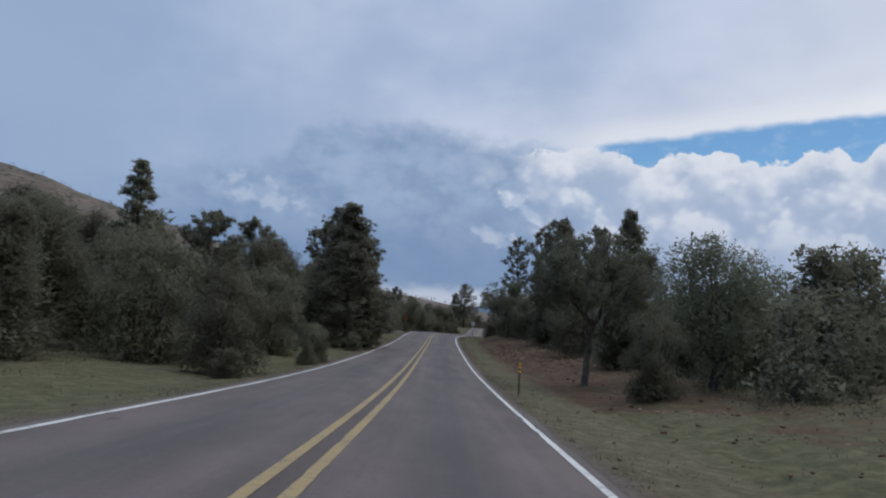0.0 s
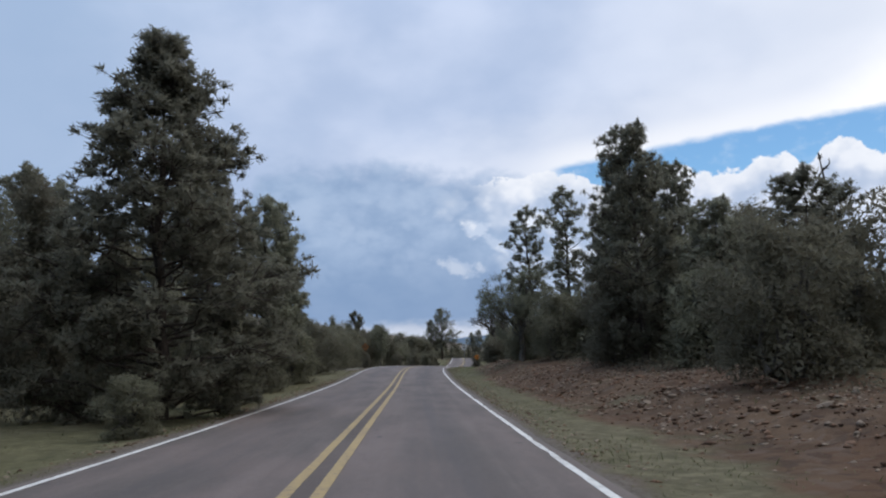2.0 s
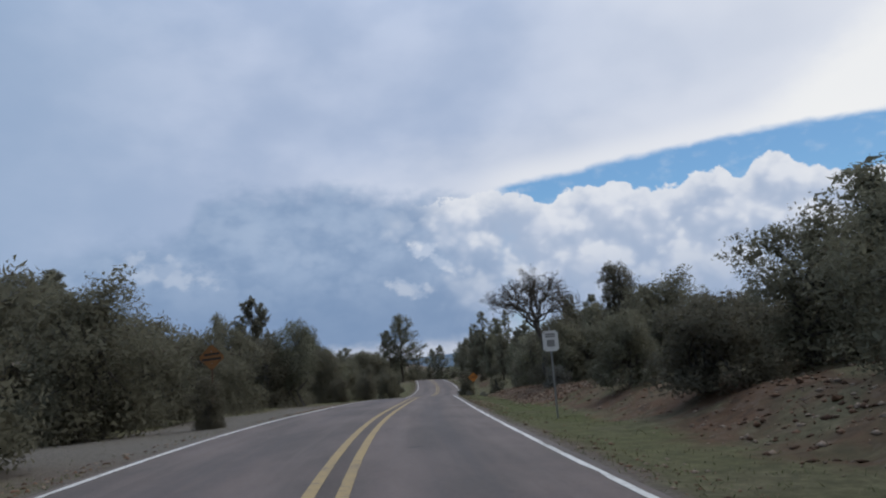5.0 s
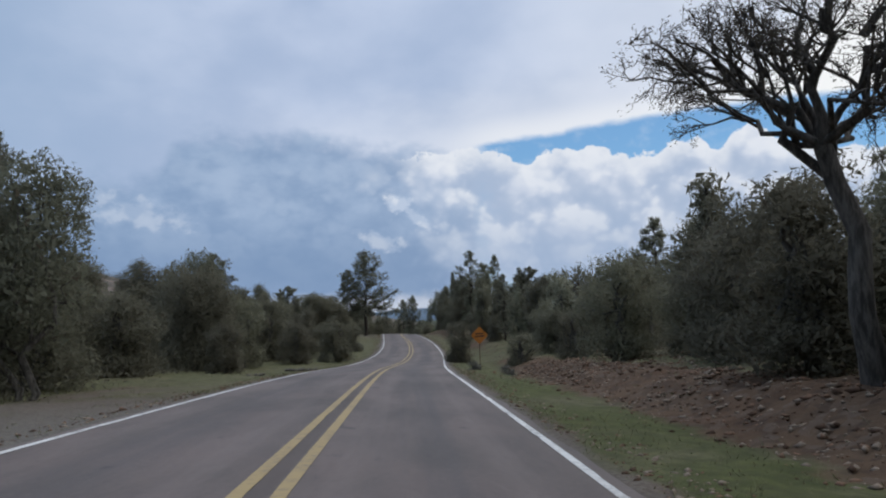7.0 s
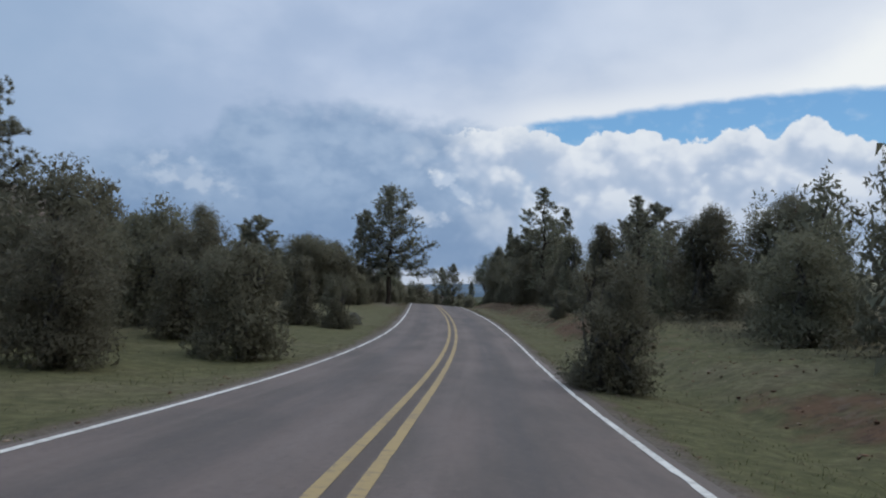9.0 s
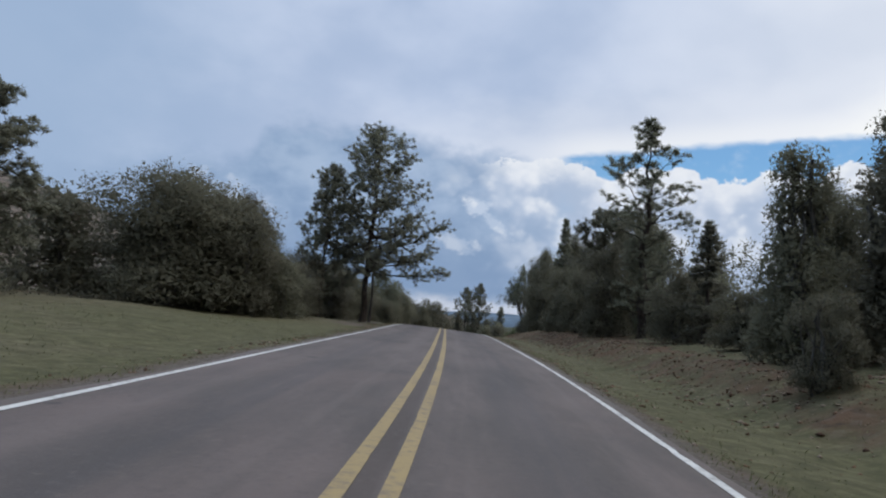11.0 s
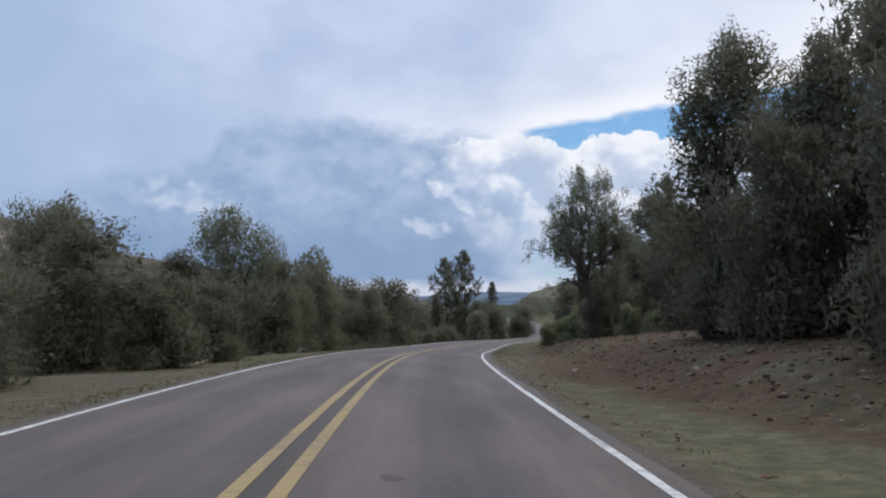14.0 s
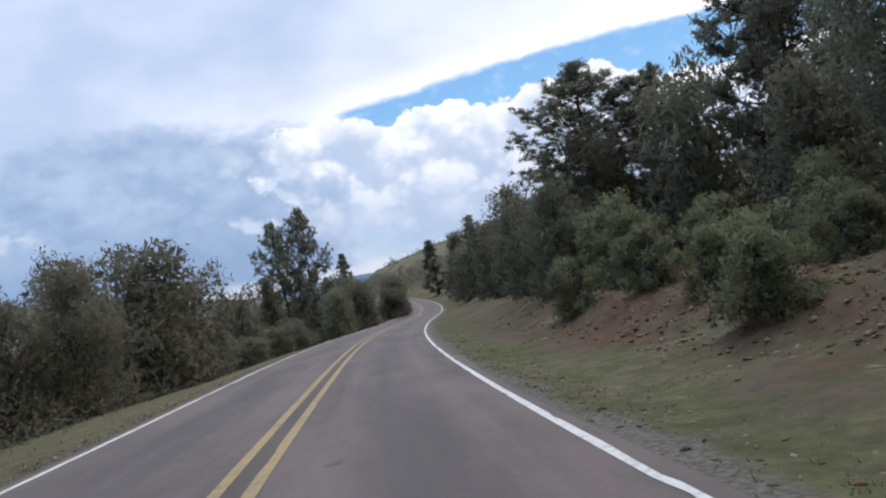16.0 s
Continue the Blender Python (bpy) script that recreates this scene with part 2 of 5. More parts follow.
PINE = leaf_material("pine needles", (0.172, 0.172, 0.128), (0.245, 0.238, 0.172))
JUNIPER = leaf_material("juniper leaves", (0.127, 0.122, 0.087), (0.18, 0.168, 0.116))
OAK = leaf_material("oak leaves", (0.13, 0.134, 0.096), (0.195, 0.196, 0.135))
SHRUB = leaf_material("grey shrub leaves", (0.135, 0.135, 0.115), (0.215, 0.21, 0.18))
SCRUB = leaf_material("scrub oak leaves", (0.14, 0.152, 0.086), (0.255, 0.257, 0.143))
TWIGS = leaf_material("dry twigs", (0.05, 0.042, 0.034), (0.11, 0.095, 0.075), share=0.3)
BARK = bark_material("pine bark", (0.024, 0.019, 0.016), (0.085, 0.064, 0.05))
GREY_BARK = bark_material("grey bark", (0.04, 0.036, 0.03), (0.15, 0.14, 0.125))
DEAD = bark_material("weathered dead wood", (0.045, 0.039, 0.034), (0.14, 0.125, 0.108))


def asphalt():
    m, g = material("worn asphalt")
    uv = g.node("ShaderNodeUVMap", uv_map="road").outputs[0]
    sep = g.node("ShaderNodeSeparateXYZ", {0: uv})
    u, v = sep.outputs[0], sep.outputs[1]
    grain = g.noise(uv, 55.0, 2, 0.7)
    patch = g.noise(g.vec(g.math("MULTIPLY", u, 0.55), g.math("MULTIPLY", v, 0.12)), 1.4, 5, 0.6)
    streak = g.noise(g.vec(g.math("MULTIPLY", u, 3.2), g.math("MULTIPLY", v, 0.05)), 1.0, 4, 0.55)
    col = g.mix(g.step(patch, 0.3, 0.72), (0.072, 0.058, 0.050), (0.131, 0.097, 0.084))
    col = g.mix(g.math("MULTIPLY", g.step(g.noise(uv, 0.35, 4), 0.5, 0.7), 0.45), col, (0.131, 0.094, 0.081))
    mottle = g.noise(g.vec(g.math("MULTIPLY", u, 2.6), g.math("MULTIPLY", v, 1.1)), 1.0, 7, 0.72)
    col = g.mix(g.math("MULTIPLY", g.step(mottle, 0.52, 0.72), 0.35), col, (0.063, 0.051, 0.048))
    col = g.mix(g.math("MULTIPLY", g.step(mottle, 0.46, 0.28), 0.3), col, (0.173, 0.136, 0.122))
    wheel = g.math("ABSOLUTE", g.math("SUBTRACT", g.math("ABSOLUTE", g.math("SUBTRACT", g.math("ABSOLUTE", u), 1.6)), 0.85))
    col = g.mix(g.math("MULTIPLY", g.step(wheel, 0.45, 0.05), g.math("MULTIPLY", g.step(streak, 0.35, 0.65), 0.38)), col, (0.158, 0.124, 0.111))
    # cracks sealed and open
    warp = g.vec(g.math("MULTIPLY_ADD", patch, 1.2, g.math("MULTIPLY", u, 0.5)), g.math("MULTIPLY_ADD", mottle, 0.5, g.math("MULTIPLY", v, 0.16)))
    crack = g.node("ShaderNodeTexVoronoi", {"Vector": warp, "Scale": 1.0}, feature="DISTANCE_TO_EDGE", voronoi_dimensions="2D").outputs["Distance"]
    col = g.mix(g.math("MULTIPLY", g.step(crack, 0.011, 0.002), g.math("MULTIPLY", g.step(g.noise(uv, 0.2, 2), 0.42, 0.6), g.math("MULTIPLY", g.step(mottle, 0.35, 0.6), 0.4))), col, (0.047, 0.039, 0.037))
    # oil band down the middle of each lane, broken up by wear
    wob = g.math("MULTIPLY_ADD", g.noise(g.vec(0.0, v), 0.08, 2), 0.5, -0.25)
    for at, k in ((1.55, 0.62), (-1.75, 0.5)):
        d = g.math("ABSOLUTE", g.math("SUBTRACT", g.math("ADD", u, wob), at))
        band = g.math("MULTIPLY", g.step(d, 0.75, 0.1), g.math("MULTIPLY", g.step(streak, 0.25, 0.65), k))
        col = g.mix(band, col, (0.053, 0.047, 0.047))
    edge = g.math("MULTIPLY", g.step(g.math("ABSOLUTE", u), 3.05, 3.5), g.step(g.noise(uv, 1.6, 4), 0.35, 0.6))
    col = g.mix(g.math("MULTIPLY", edge, 0.6), col, (0.110, 0.089, 0.073))
    col = g.mix(g.math("MULTIPLY", g.step(grain, 0.35, 0.75), 0.3), col, (0.137, 0.115, 0.107))
    between = g.math("MULTIPLY", g.step(g.math("ABSOLUTE", u), 0.16, 0.09), 0.55)
    col = g.mix(between, col, (0.063, 0.046, 0.037))
    grit = g.noise(uv, 11.0, 5, 0.7)
    col = g.mix(g.math("MULTIPLY", g.step(grit, 0.52, 0.7), 0.4), col, (0.058, 0.045, 0.041))
    col = g.mix(g.math("MULTIPLY", g.step(grit, 0.46, 0.3), 0.35), col, (0.168, 0.130, 0.114))
    spot = g.noise(g.vec(g.math("MULTIPLY", u, 1.0), g.math("MULTIPLY", v, 0.6)), 1.5, 2, 0.5)
    col = g.mix(g.math("MULTIPLY", g.step(spot, 0.705, 0.74), 0.6), col, (0.042, 0.035, 0.033))
    finish(g, col, g.math("MULTIPLY_ADD", patch, -0.2, 0.88), grain, 0.45, 0.007, spec=0.35)
    return m


def paint(name, color, worn):
    m, g = material(name)
    uv = g.node("ShaderNodeUVMap", uv_map="road").outputs[0]
    wear = g.noise(uv, 7.0, 6, 0.7)
    wide = g.noise(uv, 0.5, 3)
    f = g.step(g.math("MULTIPLY_ADD", wide, 0.5, wear), 0.68, 0.98)
    col = g.mix(g.math("MULTIPLY", f, 0.75), color, worn)
    finish(g, col, 0.75, g.noise(uv, 60.0, 2), 0.3, 0.004)
    return m


def ground_material():
    m, g = material("roadside ground")
    pos = g.node("ShaderNodeTexCoord").outputs["Object"]
    dirt = g.node("ShaderNodeAttribute", attribute_name="dirt").outputs["Fac"]
    lush = g.node("ShaderNodeAttribute", attribute_name="lush").outputs["Fac"]
    cover = g.node("ShaderNodeAttribute", attribute_name="cover").outputs["Fac"]
    gravel = g.node("ShaderNodeAttribute", attribute_name="gravel").outputs["Fac"]
    n1 = g.noise(pos, 0.25, 5, 0.6)
    n2 = g.noise(pos, 2.2, 6, 0.65)
    n3 = g.noise(pos, 14.0, 4, 0.7)
    n4 = g.noise(pos, 5.5, 8, 0.75)
    n5 = g.noise(pos, 0.9, 4, 0.55)
    clod = g.node("ShaderNodeTexVoronoi", {"Vector": pos, "Scale": 5.0}, feature="F1", voronoi_dimensions="3D")
    lump = g.node("ShaderNodeSeparateXYZ", {0: clod.outputs["Color"]}).outputs[0]
    # dry grass, greener where it is lush
    grass = g.mix(g.step(n2, 0.3, 0.7), (0.09, 0.079, 0.048), (0.175, 0.148, 0.094))
    grass = g.mix(g.math("MULTIPLY", lush, g.step(n1, 0.2, 0.55)), grass, g.mix(g.step(n2, 0.3, 0.7), (0.05, 0.058, 0.019), (0.093, 0.1, 0.034)))
    tuft = g.step(n4, 0.40, 0.62)
    grass = g.mix(g.math("MULTIPLY", tuft, 0.5), grass, (0.058, 0.055, 0.032))
    grass = g.mix(g.math("MULTIPLY", g.step(n4, 0.44, 0.3), 0.35), grass, (0.19, 0.16, 0.105))
    # bare earth: redder and paler patches, clods, crumbs of stone
    soil = g.mix(g.step(n5, 0.35, 0.65), (0.066, 0.039, 0.024), (0.108, 0.069, 0.043))
    soil = g.mix(g.math("MULTIPLY", g.step(n1, 0.48, 0.64), 0.5), soil, (0.1, 0.055, 0.033))
    soil = g.mix(g.math("MULTIPLY", g.step(n2, 0.52, 0.7), 0.5), soil, (0.128, 0.092, 0.068))
    soil = g.mix(g.math("MULTIPLY", g.step(n2, 0.45, 0.3), 0.5), soil, (0.042, 0.031, 0.025))
    soil = g.mix(g.math("MULTIPLY", g.step(lump, 0.75, 0.97), 0.4), soil, (0.13, 0.104, 0.084))
    soil = g.mix(g.math("MULTIPLY", g.step(lump, 0.3, 0.05), 0.45), soil, (0.04, 0.03, 0.025))
    soil = g.mix(g.math("MULTIPLY", g.step(n3, 0.6, 0.75), 0.5), soil, (0.15, 0.125, 0.102))
    soil = g.mix(gravel, soil, g.mix(g.step(n3, 0.35, 0.65), (0.085, 0.074, 0.062), (0.165, 0.147, 0.124)))
    f = g.step(g.math("ADD", dirt, g.math("MULTIPLY_ADD", n1, 1.1, g.math("MULTIPLY_ADD", n5, 0.9, -1.0))), 0.3, 0.7)
    col = g.mix(f, grass, soil)
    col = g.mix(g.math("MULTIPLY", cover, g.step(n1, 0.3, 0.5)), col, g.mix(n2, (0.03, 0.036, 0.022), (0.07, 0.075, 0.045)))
    h = g.math("ADD", g.math("MULTIPLY", n2, 0.6), g.math("ADD", g.math("MULTIPLY", n4, 0.7), g.math("MULTIPLY", clod.outputs["Distance"], -0.35)))
    finish(g, col, 0.97, h, 0.6, 0.07, spec=0.1)
    return m


def plain(name, color, rough=0.7, vary=0.25, metal=0.0, scale=6.0, spec=0.4):
    """A painted or bare surface with a little grime on it."""
    m, g = material(name)
    pos = g.node("ShaderNodeTexCoord").outputs["Object"]
    n = g.noise(pos, scale, 5, 0.65)
    col = g.mix(g.math("MULTIPLY", g.step(n, 0.4, 0.75), vary), color, tuple(c * 0.45 for c in color))
    finish(g, col, rough, g.noise(pos, scale * 8, 3), 0.15, 0.004, spec=spec, metal=metal)
    return m


ASPHALT = asphalt()
WHITE_PAINT = paint("white road paint", (0.60, 0.58, 0.54), (0.19, 0.172, 0.155))
YELLOW_PAINT = paint("yellow road paint", (0.325, 0.235, 0.108), (0.15, 0.12, 0.095))
GROUND = ground_material()
STONE = plain("pale stone", (0.25, 0.192, 0.143), 0.95, 0.6, spec=0.15)
EARTH = plain("crumbling brown earth", (0.09, 0.055, 0.037), 0.97, 0.6, spec=0.1)
RED_STONE = plain("reddish stone", (0.18, 0.108, 0.07), 0.95, 0.6, spec=0.15)
GRASS = leaf_material("grass blades", (0.08, 0.085, 0.043), (0.155, 0.15, 0.082), brown=(0.15, 0.128, 0.08), share=0.25)
STEEL = plain("galvanised steel", (0.32, 0.33, 0.34), 0.45, 0.4, 0.8)
RUST = plain("rusty brown post paint", (0.10, 0.055, 0.03), 0.8, 0.5)
FADED_ORANGE = plain("faded orange sheeting", (0.22, 0.10, 0.035), 0.7, 0.5)
ORANGE = plain("orange sign sheeting", (0.42, 0.15, 0.025), 0.45, 0.25)
AMBER = plain("amber reflector", (0.75, 0.42, 0.03), 0.3, 0.1)
BLACK = plain("black sign paint", (0.03, 0.025, 0.02), 0.6, 0.2)
SIGN_WHITE = plain("white sign sheeting", (0.62, 0.63, 0.64), 0.5, 0.25)
SIGN_GREY = plain("faded sign printing", (0.22, 0.22, 0.22), 0.6, 0.2)


# ---- the lie of the land ----
KNOTS = np.arange(-20.0, 541.0, 20.0)
PATH_X = [-0.15, 0.0, -0.15, -0.43, -0.59, -0.74, -0.6, 0.73, 2.42, 4.25, 6.83, 9.32, 10.89, 11.96, 12.95, 13.83, 15.66, 19.1, 23.4, 28.8, 35.0, 41.6, 47.4, 52.0, 55.6, 58.5, 61.0, 63.0, 64.5]
PATH_Z = [0.8, 0.0, -0.92, -1.52, -1.84, -1.98, -1.89, -2.25, -2.76, -3.42, -4.24, -4.38, -4.04, -3.82, -3.71, -4.0, -4.7, -5.64, -6.4, -7.25, -8.15, -8.85, -9.1, -9.1, -9.05, -9.0, -8.95, -8.9, -8.8]
BANK = [0.0, 0.001, 0.002, 0.008, 0.009, 0.002, -0.007, -0.015, -0.006, 0.017, 0.012, 0.001, 0.012, 0.014, 0.004, -0.002, -0.008, -0.021, -0.019, -0.013, -0.007, -0.003, 0.0, 0.0, 0.0, 0.0, 0.0, 0.0, 0.0]
EYE, LEFT_OF_EYE, LANE = 1.24, 1.12, 3.18   # eye over the road, centre line left of the eye, lane width


def bend(values):
    """A smooth curve through values at the knots: a natural cubic spline."""
    v, h, m = np.array(values), 20.0, len(values)
    a, b = np.eye(m), np.zeros(m)
    for i in range(1, m - 1):
        a[i, i - 1:i + 2] = 1, 4, 1
        b[i] = 6 * (v[i - 1] - 2 * v[i] + v[i + 1]) / h ** 2
    k = np.linalg.solve(a, b)

    def at(y):
        y = np.asarray(y, float)
        i = np.clip(((y - KNOTS[0]) / h).astype(int), 0, m - 2)
        d = np.clip(y, KNOTS[0], KNOTS[-1]) - KNOTS[i]
        s = (v[i + 1] - v[i]) / h - h * (2 * k[i] + k[i + 1]) / 6
        z = v[i] + s * d + k[i] / 2 * d ** 2 + (k[i + 1] - k[i]) / (6 * h) * d ** 3
        first, last = (v[1] - v[0]) / h, (v[-1] - v[-2]) / h
        return z + np.where(y < KNOTS[0], np.clip(y - KNOTS[0], -60, 0) * first, 0) + np.where(y > KNOTS[-1], np.clip(y - KNOTS[-1], 0, 60) * last, 0)
    return at


path_x, path_z, bank = bend(PATH_X), bend(PATH_Z), bend(BANK)


def centre_x(y):
    return path_x(y) - LEFT_OF_EYE


def centre_z(y):
    return path_z(y) - EYE - bank(y) * LEFT_OF_EYE


def road_z(u, y):
    """Height of the pavement u metres right of the centre line."""
    fall = np.where(u < 0, -0.03, -0.062)
    return centre_z(y) + (bank(y) + fall) * u


ALONG = [-40, 20, 55, 90, 120, 160, 200, 230, 260, 290, 320, 360, 420]
DITCH = [-0.45, -0.45, -0.35, -0.35, -0.45, -0.5, -0.45, -0.45, -0.38, -0.35, -0.35, -0.45, -0.5]
RISE_9 = [-0.2, -0.2, 0.15, 0.4, 0.3, 0.0, 0.35, 0.4, 0.5, 0.45, 0.4, 0.2, 0.2]
RISE_14 = [0.1, 0.1, 0.5, 0.9, 0.6, 0.3, 0.8, 0.9, 0.9, 0.9, 0.8, 0.6, 0.6]
RISE_40 = [0.8, 0.8, 1.5, 2, 1.5, 1.2, 2, 2.5, 3, 3, 3.5, 5, 5]
LEFT_8 = [0.1, 0.1, 0.0, 0.0, 0.0, 0.0, 0.1, 0.1, 0.0, -0.02, -0.08, -0.4, -0.9]
LEFT_14 = [0.3, 0.3, 0.2, 0.2, 0.2, 0.2, 0.4, 0.35, 0.1, -0.2, -0.4, -1.2, -2.0]
LEFT_40 = [1.0, 1.0, 1.0, 0.8, 0.6, 0.6, 0.8, 0.8, 0.4, -2.0, -3.0, -3.0, -3.0]


def rough(x, y, scale, seed):
    """Smooth unevenness from a few crossed waves."""
    s = 0
    for i in range(7):
        a = seed + i * 2.4
        f = scale * (0.8 + 0.41 * i)
        bow = np.sin((x * math.sin(a) - y * math.cos(a)) * f * 0.37 + a) * 1.1
        s = s + np.sin((x * math.cos(a) + y * math.sin(a)) * f + a * 5 + bow) / (1 + 0.35 * i)
    return s / 2.6


def ground_z(x, y):
    """Height of the ground beside and under the road."""
    x, y = np.asarray(x, float), np.asarray(y, float)
    u = x - centre_x(y)
    z0, edge_r, edge_l = centre_z(y), road_z(3.5, y) - centre_z(y), road_z(-3.5, y) - centre_z(y)

    def mixed(points, u):
        z = points[0][1]
        for (ua, za), (ub, zb) in zip(points, points[1:]):
            f = np.clip((u - ua) / (ub - ua), 0, 1)
            z = z + (zb - za) * f * f * (3 - 2 * f)
        return z
    r = [(3.45, edge_r - 0.03), (4.7, edge_r - 0.12), (6.3, np.interp(y, ALONG, DITCH)), (9.0, np.interp(y, ALONG, RISE_9)), (14.0, np.interp(y, ALONG, RISE_14)), (40.0, np.interp(y, ALONG, RISE_40)), (400.0, np.interp(y, ALONG, RISE_40) + 6)]
    l = [(3.45, edge_l - 0.03), (5.0, edge_l - 0.12), (8.0, np.interp(y, ALONG, LEFT_8)), (14.0, np.interp(y, ALONG, LEFT_14)), (40.0, np.interp(y, ALONG, LEFT_40)), (400.0, np.interp(y, ALONG, LEFT_40) + 4)]
    side = np.where(u > 0, mixed(r, u), mixed(l, -u))
    away = np.clip((np.abs(u) - 4.0) / 4.0, 0, 1)
    bumps = away * (0.09 * rough(x, y, 0.5, 1.0) + 0.022 * rough(x, y, 1.7, 2.0) + 0.35 * np.clip((np.abs(u) - 12) / 20, 0, 1) * rough(x, y, 0.11, 3.0))
    bank_right = np.clip((u - 5.0) / 1.5, 0, 1) * np.clip((15 - u) / 3, 0, 1)
    bumps = bumps + bank_right * (0.05 * rough(x, y, 3.1, 4.0) + 0.07 * np.clip(rough(x * 0.35, y, 2.3, 0.6) * 2, -0.6, 0.6) + 0.03 * rough(x, y, 6.3, 5.0))
    under = road_z(u, y) - 0.05 - z0
    return z0 + np.where(np.abs(u) < 3.25, under, side + bumps)


# ---- building helpers ----
def link_mesh(name, mesh, mat, parent=None, label=""):
    mesh.materials.append(mat)
    ob = new(name, mesh)
    if parent is not None:
        ob.parent = parent
    return tagged(ob, label)


def part(name, bm, mat, parent=None, label=""):
    """Links a bmesh as one mesh object under a thing or a part."""
    mesh = bpy.data.meshes.new(name)
    bm.to_mesh(mesh)
    bm.free()
    return link_mesh(name, mesh, mat, parent, label)


def raw(name, verts, faces, mat, parent=None, label="", smooth=False):
    """The same from arrays of corners and of faces with equal corner counts."""
    mesh = bpy.data.meshes.new(name)
    verts, faces = np.asarray(verts, np.float32).reshape(-1, 3), np.asarray(faces, np.int32)
    n, k = faces.shape
    mesh.vertices.add(len(verts))
    mesh.vertices.foreach_set("co", verts.ravel())
    mesh.loops.add(n * k)
    mesh.loops.foreach_set("vertex_index", faces.ravel())
    mesh.polygons.add(n)
    mesh.polygons.foreach_set("loop_start", np.arange(0, n * k, k, dtype=np.int32))
    if smooth:
        mesh.polygons.foreach_set("use_smooth", np.ones(n, bool))
    mesh.update(calc_edges=True)
    return link_mesh(name, mesh, mat, parent, label)


def thing(name, m, label, category, group=""):
    ob = new(name)
    ob.matrix_basis = m
    return tagged(ob, label, category, group)


def sheet_faces(rows, cols):
    i = np.arange(rows - 1)[:, None] * cols + np.arange(cols - 1)[None]
    return np.stack([i, i + 1, i + cols + 1, i + cols], -1).reshape(-1, 4)


def give_uv(ob, u, v):
    layer = ob.data.uv_layers.new(name="road")
    idx = np.empty(len(ob.data.loops), np.int32)
    ob.data.loops.foreach_get("vertex_index", idx)
    layer.data.foreach_set("uv", np.stack([u[idx], v[idx]], -1).astype(np.float32).ravel())


def give_value(ob, name, values):
    a = ob.data.attributes.new(name, "FLOAT", "POINT")
    a.data.foreach_set("value", values.astype(np.float32))


def box(bm, sx, sy, sz, m, bevel=0.0):
    r = bmesh.ops.create_cube(bm, size=1.0, matrix=m @ Matrix.Diagonal((sx, sy, sz, 1)))
    if bevel:
        es = list({e for v in r["verts"] for e in v.link_edges})
        bmesh.ops.bevel(bm, geom=es, offset=bevel, segments=2, affect="EDGES")


def tube_arrays(pts, radii, sides):
    """Corners and faces of a tapering tube along pts."""
    pts, radii = np.asarray(pts, float), np.asarray(radii, float)
    d = np.gradient(pts, axis=0)
    d /= np.linalg.norm(d, axis=1)[:, None] + 1e-9
    ref = np.where(np.abs(d[:, 2:3]) > 0.9, [[1.0, 0, 0]], [[0, 0, 1.0]])
    a = np.cross(d, ref)
    a /= np.linalg.norm(a, axis=1)[:, None] + 1e-9
    b = np.cross(d, a)
    t = np.arange(sides) * 2 * math.pi / sides
    v = pts[:, None] + radii[:, None, None] * (a[:, None] * np.cos(t)[None, :, None] + b[:, None] * np.sin(t)[None, :, None])
    n = len(pts)
    i = np.arange(n - 1)[:, None] * sides
    j = np.arange(sides)[None]
    k = (j + 1) % sides
    f = np.stack([i + j, i + k, i + sides + k, i + sides + j], -1).reshape(-1, 4)
    return v.reshape(-1, 3), f


class Wood:
    """Collects tubes into one mesh."""

    def __init__(self):
        self.v, self.f, self.n = np.zeros((60000, 3)), [], 0

    def tube(self, pts, radii, sides=5):
        v, f = tube_arrays(pts, radii, sides)
        self.f.append(f + self.n)
        if self.n:
            # bark collar that joins the branch to the wood it springs from
            near = int(np.argmin(((self.v[:self.n - 1] - v[0]) ** 2).sum(1)))
            self.f.append(np.array([[near, near + 1, self.n + 1, self.n]]))
        self.v[self.n:self.n + len(v)] = v
        self.n += len(v)

    def done(self, name, mat, parent, label=""):
        return raw(name, self.v[:self.n], np.concatenate(self.f), mat, parent, label, smooth=True)


# ---- road and ground ----
def build_road():
    y = np.arange(-40, 560.1, 1.0)
    rng = np.random.default_rng(5)
    u = np.array([-3.4, -3.2, -2.4, -1.6, -0.8, 0.0, 0.8, 1.6, 2.4, 3.2, 3.4])
    wob = np.convolve(rng.normal(size=len(y) + 4), np.ones(5) / 5, "valid")
    wob2 = np.convolve(rng.normal(size=len(y) + 4), np.ones(5) / 5, "valid")
    uu = np.tile(u, (len(y), 1))
    uu[:, -1] += 0.10 * np.abs(wob)
    uu[:, 0] -= 0.10 * np.abs(wob2)
    yy = np.repeat(y[:, None], len(u), 1)
    zz = road_z(uu, yy)
    zz[:, [0, -1]] -= 0.02
    xx = centre_x(yy) + uu
    road = raw("road", np.stack([xx, yy, zz], -1), sheet_faces(len(y), len(u)), ASPHALT, smooth=True)
    give_uv(road, uu.ravel(), yy.ravel())
    tagged(road, "worn reddish-grey two-lane asphalt road", "road", kind="structure")


